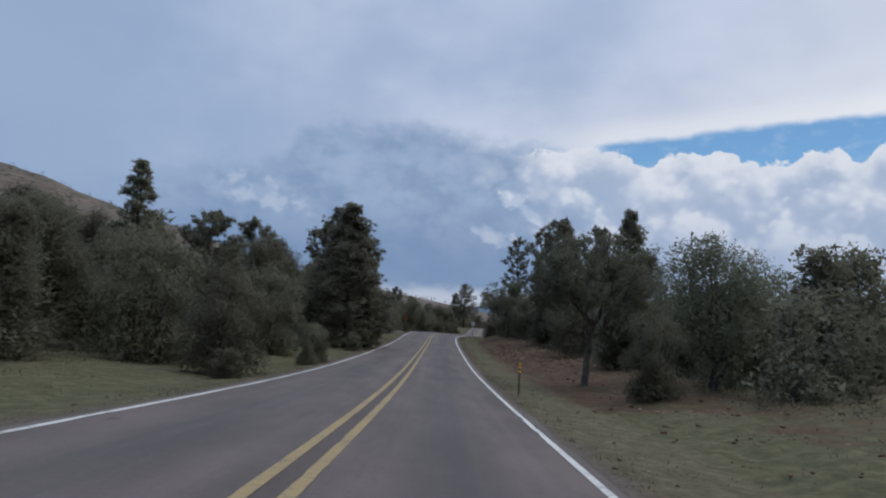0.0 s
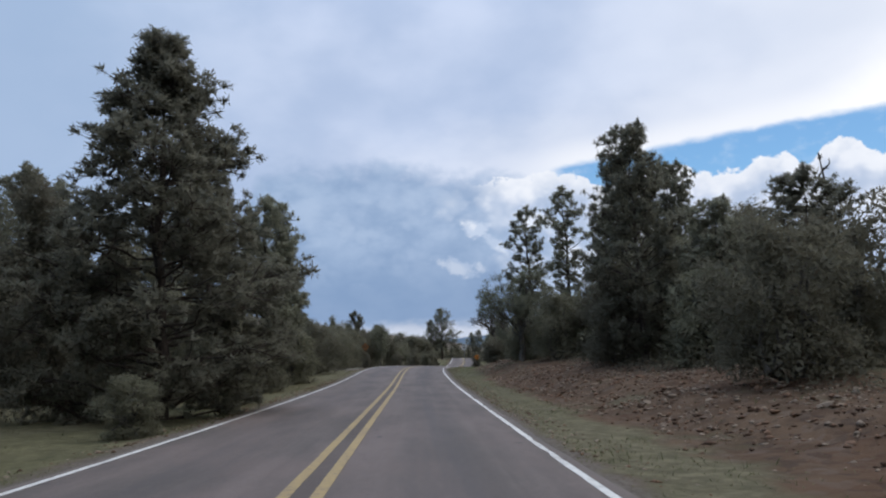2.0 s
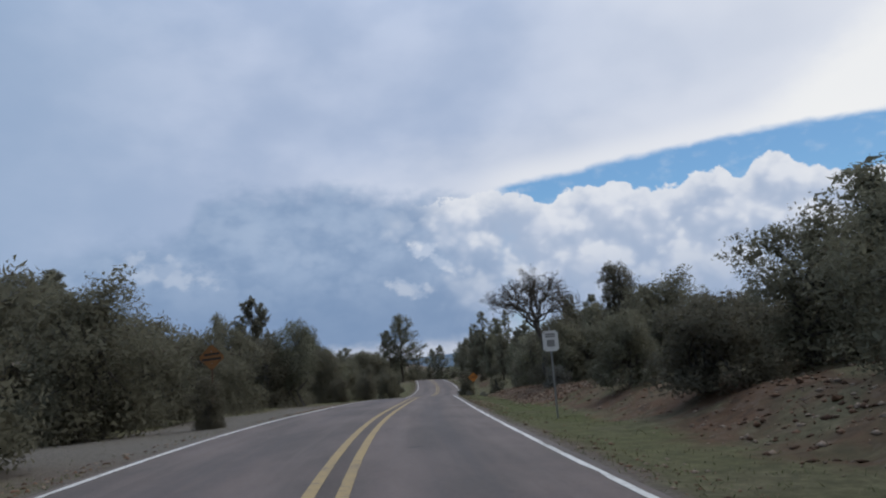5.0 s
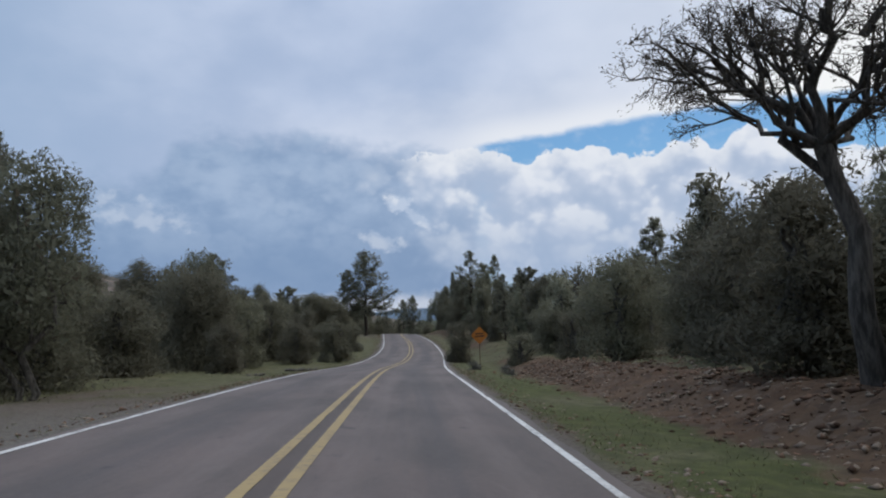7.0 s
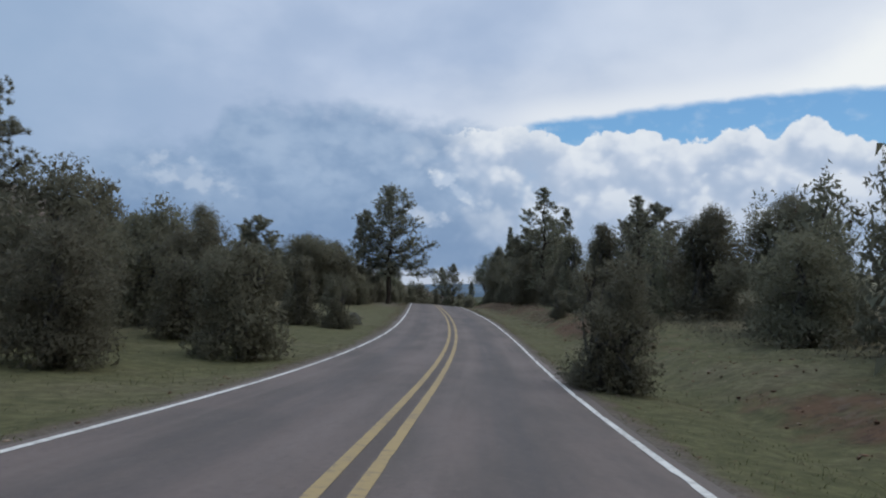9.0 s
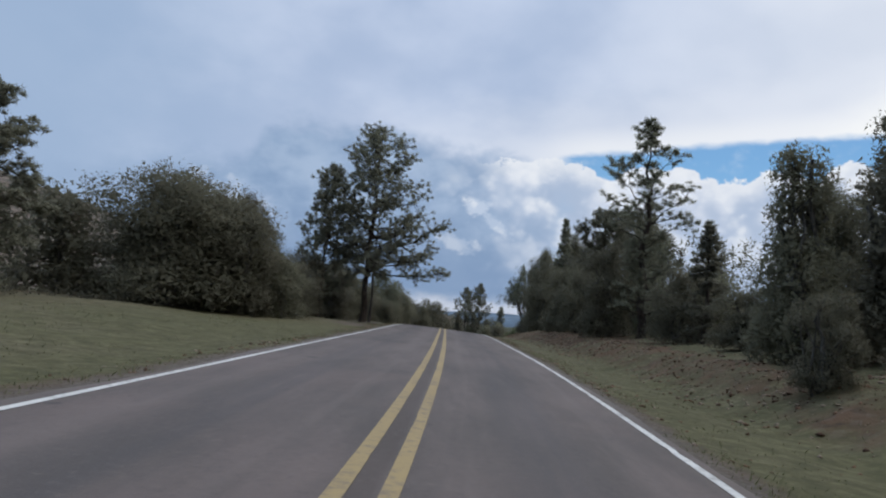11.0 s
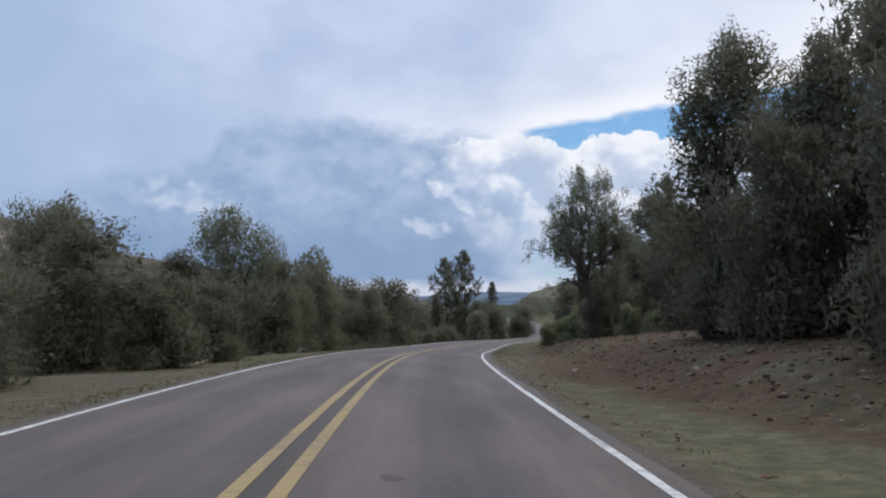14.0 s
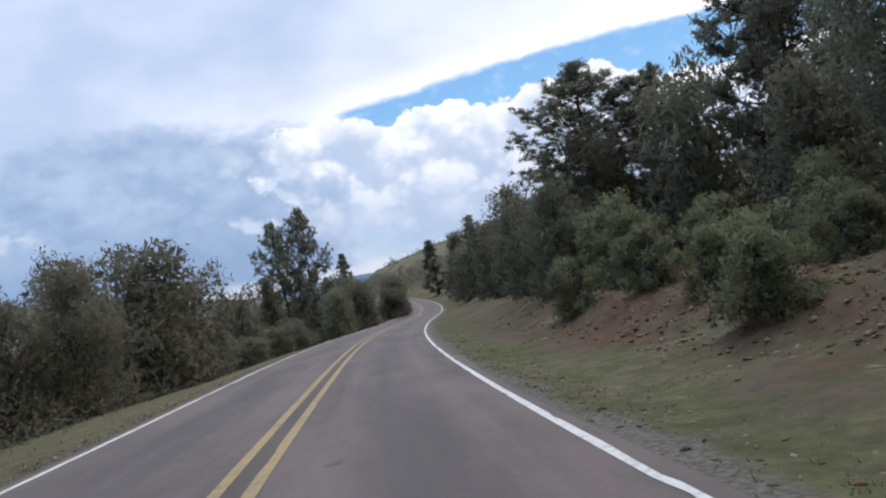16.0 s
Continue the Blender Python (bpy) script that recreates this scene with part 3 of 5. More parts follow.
def build_line(name, offset, width, mat, label, ragged, y0=-40.0):
    """A painted line on the pavement, with chipped edges."""
    y = np.arange(y0, 555.0, 0.25)
    rng = np.random.default_rng(int(offset * 100) + 900)
    chip = np.clip(np.convolve(rng.normal(size=len(y) + 2), np.ones(3) / 3, "valid") - 0.6, 0, 1) * ragged
    chip2 = np.clip(np.convolve(rng.normal(size=len(y) + 2), np.ones(3) / 3, "valid") - 0.6, 0, 1) * ragged
    if offset > 1:
        bite = np.convolve(rng.normal(size=len(y) + 16), np.ones(17) / 17 ** 0.5, "valid")
        chip2 = chip2 + np.clip(bite - 1.1, 0, 1) * 0.05 * np.interp(y, [35, 45, 85, 110, 115, 165, 175], [0.3, 1, 0.6, 0.6, 1, 1, 0.3])
    drift = 0.005 * np.sin(y * 0.21 + offset) + 0.01 * np.sin(y * 0.057 + 2 * offset)
    if abs(offset) < 1:
        drift = drift + np.interp(y, [40, 60, 100, 128, 150, 230, 248, 275, 300, 312], [0, -0.02, 0, 0.02, 0.055, 0.06, 0.02, 0, -0.03, -0.03])
    u = np.stack([offset - width / 2 + chip + drift, offset + drift, offset + width / 2 - chip2 + drift], -1)
    yy = np.repeat(y[:, None], 3, 1)
    xx = centre_x(yy) + u
    zz = road_z(u, yy) + 0.006
    ob = raw(name, np.stack([xx, yy, zz], -1), sheet_faces(len(y), 3), mat)
    give_uv(ob, u.ravel(), yy.ravel())
    tagged(ob, label, "road marking", kind="structure")


def build_ground():
    near = np.concatenate([np.arange(-12, 12.01, 0.4)])
    u = np.unique(np.concatenate([[-4500, -2000, -900, -400, -200, -120, -80, -60, -45], np.arange(-36, -12, 2.0), near, [-3.25, 3.25, -3.45, 3.45], np.arange(14, 37, 2.0), [45, 60, 80, 120, 200, 400, 900, 2000, 4500]]))
    y = np.concatenate([[-4000, -1500, -600, -250, -120, -80], np.arange(-50, -4, 2.0), np.arange(-4, 330, 0.5), np.arange(330, 560, 4.0), [580, 620, 700, 900, 1400, 2400, 4800]])
    yy, uu = np.repeat(y[:, None], len(u), 1), np.tile(u, (len(y), 1))
    xx = centre_x(yy) + uu
    zz = ground_z(xx, yy)
    zz = zz - np.where(np.abs(uu) > 400, 8.0, 0) - np.where(yy > 900, 6.0, 0)
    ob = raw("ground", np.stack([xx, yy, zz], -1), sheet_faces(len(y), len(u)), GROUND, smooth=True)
    bare = np.interp(yy, [-20, 17, 27, 45, 75, 90, 118, 130, 160, 190, 205, 250, 270, 285, 305, 320, 400], [0.35, 0.4, 0.65, 0.75, 0.8, 0.6, 0.45, 0.95, 0.9, 0.3, 0.55, 0.6, 0.55, 0.65, 0.55, 0.5, 0.4])
    right = bare * np.clip((uu - np.interp(yy, [18, 24, 100, 115, 160, 180, 260, 285], [7.5, 4.6, 4.6, 5.2, 5.5, 6.0, 5.6, 3.6])) / 1.6, 0, 1) * np.clip((np.interp(yy, [115, 130, 240, 260], [15.0, 11.5, 12.0, 15.0]) - uu) / 2.5, 0, 1)
    seam = np.clip(1 - (np.abs(uu) - 3.5) / np.where(uu < 0, 1.1, 0.8), 0, 1) * 0.75
    wood = np.clip((np.abs(uu) - 10) / 6, 0, 1) * 0.4
    layby = np.interp(yy, [95, 105, 134, 160, 236, 248, 275, 310], [0, 1.1, 1.0, 0, 0, 0.55, 0.55, 0.3]) * ((uu < 0) & (uu > -9))
    give_value(ob, "dirt", np.maximum.reduce([right, seam, wood, layby]).ravel())
    give_value(ob, "gravel", (np.maximum(seam, layby) + (uu > 0) * np.interp(yy, [285, 305, 340, 360], [0, 0.8, 0.8, 0]) * np.clip((6.4 - uu) / 2.5, 0, 1)).clip(0, 1).ravel())
    lush = np.interp(yy, [-40, 40, 60, 110, 120, 165, 195, 235, 250, 290, 300, 340], [0.4, 0.4, 0.3, 0.2, 0.55, 0.6, 0.55, 0.4, 0.15, 0.15, 0.3, 0.3])
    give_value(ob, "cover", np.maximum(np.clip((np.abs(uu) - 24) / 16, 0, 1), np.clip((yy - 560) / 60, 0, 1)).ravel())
    lush = np.where((uu > 0) & (uu < 6.4), np.interp(yy, [40, 90, 112, 125, 160, 175, 200, 240, 260, 304, 314, 340], [0.05, 0.25, 1.0, 1.0, 0.9, 0.6, 0.5, 0.25, 0.1, 0.1, 0.7, 0.8]), lush)
    give_value(ob, "lush", (lush * np.clip((16 - np.abs(uu)) / 6, 0.2, 1)).ravel())
    tagged(ob, "grassy roadside ground with bare red earth banks", "ground", kind="structure")


build_ground()
build_road()
build_line("edge_line", LANE, 0.115, WHITE_PAINT, "chipped white edge line on asphalt", 0.05)
build_line("edge_line", -LANE, 0.10, WHITE_PAINT, "white edge line painted on asphalt", 0.04)
build_line("centre_line", -0.17, 0.135, YELLOW_PAINT, "one of two worn yellow centre lines", 0.02)
build_line("centre_line", 0.17, 0.135, YELLOW_PAINT, "one of two worn yellow centre lines", 0.02)


# ---- trees ----
def facing(tri, out):
    """Leaves turned to look out of the crown, with soft normals that follow the clump they sit on."""
    n = np.cross(tri[:, 1] - tri[:, 0], tri[:, 2] - tri[:, 0])
    flip = (n * out).sum(1) < 0
    tri[flip] = tri[flip][:, ::-1]
    n[flip] *= -1
    n /= np.linalg.norm(n, axis=1, keepdims=True) + 1e-9
    n = out * 0.42 + n * 0.3 + [0, 0, 0.62]
    n /= np.linalg.norm(n, axis=1, keepdims=True) + 1e-9
    return tri.reshape(-1, 3), np.repeat(n, 3, 0)


def unit(v):
    return v / (np.linalg.norm(v, axis=-1, keepdims=True) + 1e-9)


def puffs(centres, radii, outward, rng, count, width, core=4):
    """Round tufts of narrow needles, as pines carry at the ends of their branches."""
    n = len(centres)
    d = unit(rng.normal(size=(n, count, 3)) + outward[:, None] * 0.35 + [0, 0, 0.2])
    s = unit(np.cross(d, rng.normal(size=(n, count, 3))))
    r = np.asarray(radii)[:, None, None] * [1.0, 1.0, 0.8]
    p = centres[:, None] + d * r * rng.uniform(0.0, 0.8, (n, count, 1))
    tip = p + unit(d + rng.normal(size=d.shape) * 1.2) * rng.uniform(0.09, 0.19, (n, count, 1))
    w = width * rng.uniform(0.7, 1.3, (n, count, 1))
    tri = np.stack([p - s * w * 0.5, p + s * w * 0.5, tip], 2).reshape(-1, 3, 3)
    fine = facing(tri, unit(d + outward[:, None] * 0.3).reshape(-1, 3))
    e = unit(rng.normal(size=(n, core, 3)))
    a, b = unit(rng.normal(size=(n, core, 3))), unit(rng.normal(size=(n, core, 3)))
    q, k = centres[:, None] + e * r * 0.3, r * 0.42
    tri = np.stack([q - a * k, q + a * k * 0.6 - b * k * 0.6, q + b * k], 2).reshape(-1, 3, 3)
    inner = facing(tri, unit(e + outward[:, None] * 0.3).reshape(-1, 3))
    return np.concatenate([fine[0], inner[0]]), np.concatenate([fine[1], inner[1]])


def leaves(points, rng, count, size, outward, up=0.0):
    """Sprays of small leaves round each point; up makes them stand along the way out."""
    n = len(points)
    out = np.repeat(outward[:, None], count, 1)
    p = points[:, None] + np.clip(rng.normal(size=(n, count, 3)), -1.7, 1.7) * size * 0.9
    a = unit(rng.normal(size=(n, count, 3)) + (out + [0, 0, 0.6]) * up)
    b = unit(np.cross(a, rng.normal(size=(n, count, 3))))
    s = size * rng.uniform(0.6, 1.25, (n, count, 1))
    tri = np.stack([p - a * s * 0.6 - b * s * 0.26, p + a * s * 0.8, p - a * s * 0.25 + b * s * 0.32], 2)
    return facing(tri.reshape(-1, 3, 3), out.reshape(-1, 3))


def tris(name, grown, mat, parent, label=""):
    """A mesh of separate triangles from a list of (corners, normals)."""
    corners = np.concatenate([c for c, _ in grown])
    ob = raw(name, corners, np.arange(len(corners)).reshape(-1, 3), mat, parent, label, smooth=True)
    ob.data.normals_split_custom_set_from_vertices(np.concatenate([n for _, n in grown]).astype(np.float32))
    return ob


def smooth_path(a, b, rng, wobble, n=6, sag=0.0):
    t = np.linspace(0, 1, n)[:, None]
    p = np.asarray(a) * (1 - t) + np.asarray(b) * t
    p[1:-1] += rng.normal(size=(n - 2, 3)) * wobble
    p[:, 2] += sag * np.sin(t[:, 0] * math.pi)
    return p


def make_pine(seed, height, spread, base, limbs, twigs, profile="round", count=48, lean=0.0, tuft=0.45, gap=0.0, width=0.1, reach=(), label="tall ponderosa pine with clumped dark needles"):
    """A pine whose limbs end in rounded clumps of needle tufts: base is the bare share of the trunk, spread the crown's half width, twigs the shoots in one clump of the crown."""
    rng = np.random.default_rng(seed)
    root = thing("pine_tree", pose(0, 0, -500), label, "tree", "pines along the road")
    wood = Wood()
    top = np.array([lean * height, rng.normal() * 0.008 * height, height * 0.97])
    n = 14
    t = np.linspace(0, 1, n)
    trunk = np.outer(t, top)
    trunk[1:-1, :2] += rng.normal(size=(n - 2, 2)) * 0.006 * height
    r0 = 0.0145 * height + 0.03
    trunk[0, 2] = -0.4
    wood.tube(trunk, r0 * (1 - 0.93 * t ** 0.9) * np.where(t < 0.05, 1.25, 1.0), 8)
    pts, rad, out = [trunk[-1], trunk[-1] - [0, 0, 0.4]], [tuft, tuft], [np.array([0, 0, 1.0])] * 2

    def clump(limb, rr, size, shoots, first):
        """Shoots from the outer part of a limb fill a rounded clump with tufts."""
        heart, way = limb[-1], unit(limb[-1] - limb[0])
        for k in range(shoots):
            s = rng.uniform(first, 1.0)
            p0 = np.array([np.interp(s, np.linspace(0, 1, len(limb)), limb[:, q]) for q in range(3)])
            off = unit(rng.normal(size=3) * [1, 1, 0.8] + [0, 0, 0.3] + way * 0.5) * size * rng.uniform(0.35, 1.0) ** 0.6
            p1 = p0 + off * [1, 1, 0.75]
            mid = (p0 + p1) / 2 + rng.normal(size=3) * 0.04 - [0, 0, 0.06 * size]
            wood.tube(np.stack([p0, mid, p1]), [max(0.012, rr * 0.35), 0.012, 0.007], 4)
            pts.append(p1)
            rad.append(tuft * rng.uniform(0.65, 1.1))
            out.append(unit(p1 - heart + way * 0.5))
            if k % 2:
                pts.append(mid + rng.normal(size=3) * 0.08)
                rad.append(tuft * rng.uniform(0.5, 0.8))
                out.append(unit(off + way))

    for i in range(limbs + len(reach)):
        f = min(0.999, (i + rng.uniform(0, 1)) / limbs)
        if profile == "round":
            w = (math.sin(math.pi * min(1, 0.16 + 0.84 * f) ** 0.8) ** 0.75) * 0.95 + 0.06
        elif profile == "dome":
            w = math.sqrt(1 - (max(0, f - 0.3) / 0.71) ** 2.8) * (0.72 + 0.28 * min(1, 3 * f))
        elif profile == "cone":
            w = (1 - f ** 2.2) ** 0.85 * (0.82 + 0.18 * min(1, f * 4)) + 0.04 if spread > 2 else (1 - f) ** 0.55 * (0.82 + 0.18 * min(1, f * 4)) + 0.04
        else:
            w = 0.72 + 0.28 * math.sin(f * 11 + seed) if f < 0.8 else 0.6 - 0.5 * (f - 0.8) / 0.2
        # some limbs end inside the crown, most at its outline
        w *= (1.0 if i % 3 else rng.uniform(0.4, 0.8)) * rng.uniform(0.78, 1.06) * (1 - gap * (rng.uniform() < 0.35))
        ang = i * 2.39996 + rng.normal() * 0.5
        ln = max(0.25, w * spread)
        rise = rng.uniform(0.02, 0.4) + 0.5 * f
        size = spread * rng.uniform(0.22, 0.36) * (0.6 + 0.4 * w)
        end = base + (1 - base) * f * 0.985
        far = ln - size * 0.5
        if i >= limbs:
            h, ang, ln, rise = reach[i - limbs]
            f, far, size, end = 0.2, ln - 0.5, 1.0, h + rise * ln / height
        far = max(0.12, far)
        h = max(base * 0.9, end - rise * far / height)
        at = np.array([np.interp(h, t, trunk[:, k]) for k in range(3)])
        tip = np.array([np.interp(end, t, trunk[:, k]) for k in range(2)] + [end * height]) + [math.cos(ang) * far, math.sin(ang) * far, 0]
        limb = smooth_path(at, tip, rng, 0.035 * far, 6, -0.07 * far)
        rr = max(0.018, r0 * 0.33 * (1 - 0.75 * f)) * min(1, ln / spread + 0.3)
        wood.tube(limb, np.linspace(rr, 0.012, 6), 5)
        pts.append(limb[-1])
        rad.append(tuft)
        out.append(unit(tip - at))
        clump(limb, rr, size, int(twigs * (0.7 + 0.5 * w)) if i < limbs else twigs * 3, 0.62 if i < limbs else 0.4)
    wood.done("trunk", BARK, root, "dark furrowed trunk and limbs")
    pts = np.array(pts)
    out = unit(np.array(out) + unit(pts - [0, 0, height * (base + 0.35 * (1 - base))]) * 0.7)
    tris("crown", [puffs(pts, np.array(rad), out, rng, count, width)], PINE, root)
    return root, height, spread * 2


def lobes_of(rng, width, height, count, low, cone):
    """Overlapping lobes that fill a crown of uneven outline."""
    c, r = [], []
    for i in range(count):
        f = (i + 0.5) / count
        z = low + (1 - low) * f
        if cone:
            w = 0.9 - 0.75 * f
        else:
            w = math.sqrt(max(0.05, 1 - (2 * max(0.0, f - 0.45)) ** 2)) * (0.75 + 0.25 * min(1, f * 3))
        a = i * 2.4 + rng.normal() * 0.6
        d = w * rng.uniform(0.25, 0.72) * width / 2
        rad = width / 2 * rng.uniform(0.24, 0.42) * (0.65 + 0.45 * w)
        c.append([math.cos(a) * d, math.sin(a) * d, min(z * height, height - rad * 0.75)])
        r.append([rad, rad, rad * rng.uniform(0.75, 1.05) * min(1.5, max(0.8, height / width))])
    return np.array(c), np.array(r)


def make_bush(name, seed, height, width, mat, lobes=14, clumps=1000, leaf=0.16, low=0.12, cone=False, stems=3, bark=None, airy=0.0, count=5, label="", category="tree", group="", wild=0.05):
    """A juniper, oak or shrub: forked stems under a leafy crown of lobes with gaps."""
    rng = np.random.default_rng(seed)
    root = thing(name, pose(0, 0, -500), label, category, group)
    c, r = lobes_of(rng, width, height, lobes, low, cone)
    c = c + rng.normal(size=c.shape) * wild * np.array([width, width, 0.7 * height])
    c[:, 2] = np.maximum(c[:, 2], 0.1 * height)
    r = r * rng.uniform(1 - 4 * wild, 1 + wild, (len(r), 1))
    if not airy:
        # a skirt of low foliage that reaches the ground
        a = np.arange(7) * 0.9 + rng.uniform(0, 1)
        d = width / 2 * rng.uniform(0.5, 0.68, 7) * (1.0 if not cone else 0.9)
        c = np.concatenate([c, np.stack([np.cos(a) * d, np.sin(a) * d, height * rng.uniform(0.08, 0.16, 7)], -1)])
        r = np.concatenate([r, np.stack([width * 0.15 * np.ones(7), width * 0.15 * np.ones(7), height * rng.uniform(0.12, 0.2, 7)], -1)])
    grow = np.array([width / 2 / (np.hypot(c[:, 0], c[:, 1]) + r[:, 0]).max()] * 2 + [height / (c[:, 2] + r[:, 2]).max()])
    c, r = c * grow, r * grow
    wood = Wood()
    for i in range(stems):
        a = rng.uniform(0, 6.28)
        foot = np.array([math.cos(a), math.sin(a), 0]) * 0.04 * width * (stems > 1) + [0, 0, -0.3]
        aim = c[rng.integers(len(c) // 3, len(c))] * [0.6, 0.6, 1.0]
        rr = (0.019 if airy else 0.028) * height + 0.02
        path = smooth_path(foot, aim, rng, 0.035 * height, 7)
        wood.tube(path, np.linspace(rr, rr * 0.3, 7), 7)
        for k in range(5):
            s = path[rng.integers(2, 6)]
            e = c[rng.integers(0, len(c))]
            wood.tube(smooth_path(s, s + (e - s) * 1.05, rng, 0.03 * height, 5), np.linspace(rr * 0.45, 0.012, 5), 5)
    wood.done("trunk", bark or GREY_BARK, root, "grey forked trunk")
    share = r[:, 0] ** 2
    share = share / share.sum()
    heart = np.array([0, 0, 0.4 * height])
    grown = []
    # small clumps on the lobes: fine sprays outside, coarser foliage behind them
    per = 12
    k = int(clumps * 0.62 * (count + 2) / per)
    pick = rng.choice(len(c), k, p=share)
    d = unit(rng.normal(size=(k, 3)))
    mid = c[pick] + d * r[pick] * rng.uniform(0.7, 0.98, (k, 1))
    e = unit(rng.normal(size=(k, per, 3)) + d[:, None] * 0.5)
    p = (mid[:, None] + e * (r[pick] * rng.uniform(0.16, 0.34, (k, 1)))[:, None] * rng.uniform(0.5, 1.0, (k, per, 1))).reshape(-1, 3)
    o = unit(e * 0.45 + d[:, None] * 0.6 + unit(mid - heart)[:, None] * 0.35).reshape(-1, 3)
    ok = p[:, 2] > 0
    grown.append(leaves(p[ok], rng, 1, leaf * 0.85, o[ok], 0.55))
    for lo, hi, n, size, k in ((0.5, 0.9, 3, 1.35, int(clumps * 0.5)), (0.05, 0.5, 1, 2.0, int(clumps * (0.22 if airy else 0.6)))):
        pick = rng.choice(len(c), k, p=share)
        d = unit(rng.normal(size=(k, 3)))
        p = c[pick] + d * r[pick] * rng.uniform(lo, hi, (k, 1))
        ok = p[:, 2] > 0.03 * height
        grown.append(leaves(p[ok], rng, n, leaf * size, unit(d * 0.7 + unit(p - heart) * 0.5)[ok]))
    tris("crown", grown, mat, root)
    return root, height, width


def make_dead(seed, height, spread, limbs, fine, label, group="", lean=0.0, twigs=4, stout=1.0):
    """A leafless tree: trunk, crooked limbs and twigs."""
    rng = np.random.default_rng(seed)
    root = thing("dead_tree", pose(0, 0, -500), label, "tree", group)
    wood = Wood()
    top = np.array([lean * height, 0, height * 0.9])
    trunk = smooth_path((0, 0, -0.3), top, rng, (0.02 if stout > 0.8 else 0.005) * height, 8)
    r0 = (0.02 * height + 0.05) * stout
    wood.tube(trunk, np.linspace(r0, 0.03, 8), 8)
    tips = []

    def grow(p, d, ln, rad, level):
        end = p + d * ln
        path = smooth_path(p, end, rng, 0.07 * ln, 5)
        wood.tube(path, np.linspace(rad, rad * 0.45, 5), 5 if level < 2 else 4)
        if level >= fine:
            tips.append(end)
            return
        for _ in range(twigs):
            s = path[rng.integers(1, 5)]
            nd = d + rng.normal(size=3) * 0.65 + [0, 0, 0.12]
            nd /= np.linalg.norm(nd)
            grow(s, nd, ln * rng.uniform(0.4, 0.68), max(0.007, rad * 0.45), level + 1)
    for i in range(limbs):
        f = 0.42 + 0.58 * (i + 0.5) / limbs
        k = f * 7
        p = trunk[int(k)] + (trunk[min(7, int(k) + 1)] - trunk[int(k)]) * (k % 1)
        a = i * 2.4 + rng.normal() * 0.3
        d = np.array([math.cos(a), math.sin(a), rng.uniform(0.1, 0.75)])
        d /= np.linalg.norm(d)
        grow(p, d, spread * rng.uniform(0.6, 1.0) * (1.25 - 0.5 * f), r0 * 0.36, 0)
    wood.done("trunk", DEAD, root)
    return root, height, spread * 2, np.array(tips)


def make_oak(name, seed, height, fork, spread, lean, stout, mains, split, leafy, leaf, mat, bark, label, group=""):
    """A tree with a leaning trunk that forks into crooked limbs, branches and twigs; leafy leaves at each twig."""
    rng = np.random.default_rng(seed)
    root = thing(name, pose(0, 0, -500), label, "tree", group)
    wood, tips = Wood(), []
    trunk = smooth_path((0, 0, -0.4), (lean, 0, fork), rng, 0.02 * fork, 7)
    wood.tube(trunk, stout * np.array([1.35, 1.05, 0.95, 0.9, 0.85, 0.8, 0.72]), 9)
    mid = np.array([lean * 1.1, 0, fork + 0.42 * (height - fork)])
    half = np.array([spread, spread, 0.58 * (height - fork)])

    def grow(p, d, ln, rad, level):
        n = 6 if level == 0 else 4
        path = smooth_path(p, p + d * ln, rng, 0.075 * ln, n, 0.05 * ln)
        thin = max(0.006, rad * 0.42)
        wood.tube(path, np.linspace(rad, thin, n), (6, 5, 4, 3, 3)[level])
        if level == len(split):
            tips.append(path[-1])
            tips.append(path[len(path) // 2])
            return
        for i in range(split[level]):
            k = rng.uniform(0.3, 1.0) * (n - 1)
            j = min(int(k), n - 2)
            s = path[j] + (path[j + 1] - path[j]) * (k - j)
            nd = d + rng.normal(size=3) * 0.62 + [0, 0, 0.1]
            out = (s - mid) / half
            if (out ** 2).sum() > 1:
                nd = nd - 0.5 * out
            nd /= np.linalg.norm(nd)
            grow(s, nd, ln * rng.uniform(0.38, 0.62), max(0.008, rad * rng.uniform(0.35, 0.5)), level + 1)
    for i in range(mains):
        a = i * 2.39996 + rng.normal() * 0.25
        e = (0.12, 0.75, 0.35, 1.1)[i % 4] + rng.normal() * 0.08
        end = mid + half * 0.78 * np.array([math.cos(a) * math.cos(e), math.sin(a) * math.cos(e), math.sin(e) - 0.35])
        p = trunk[-1 if i < mains - 3 else -2]
        d = end - p
        ln = np.linalg.norm(d)
        grow(p, d / ln, ln, stout * (0.46 if i % 4 in (1, 3) else 0.34), 0)
    wood.done("trunk", bark, root, "crooked trunk and branches")
    tips = np.array(tips)
    n = int(len(tips) * abs(leafy))
    if leafy:
        pick = rng.integers(0, len(tips), n)
        off = np.clip(rng.normal(size=(n, 3)), -1.5, 1.5)
        tris("crown", [leaves(tips[pick] + off * leaf * 1.3, rng, 4, leaf, unit(unit(tips[pick] - mid) + off * 0.4))], mat, root)
    return root, height, spread * 2


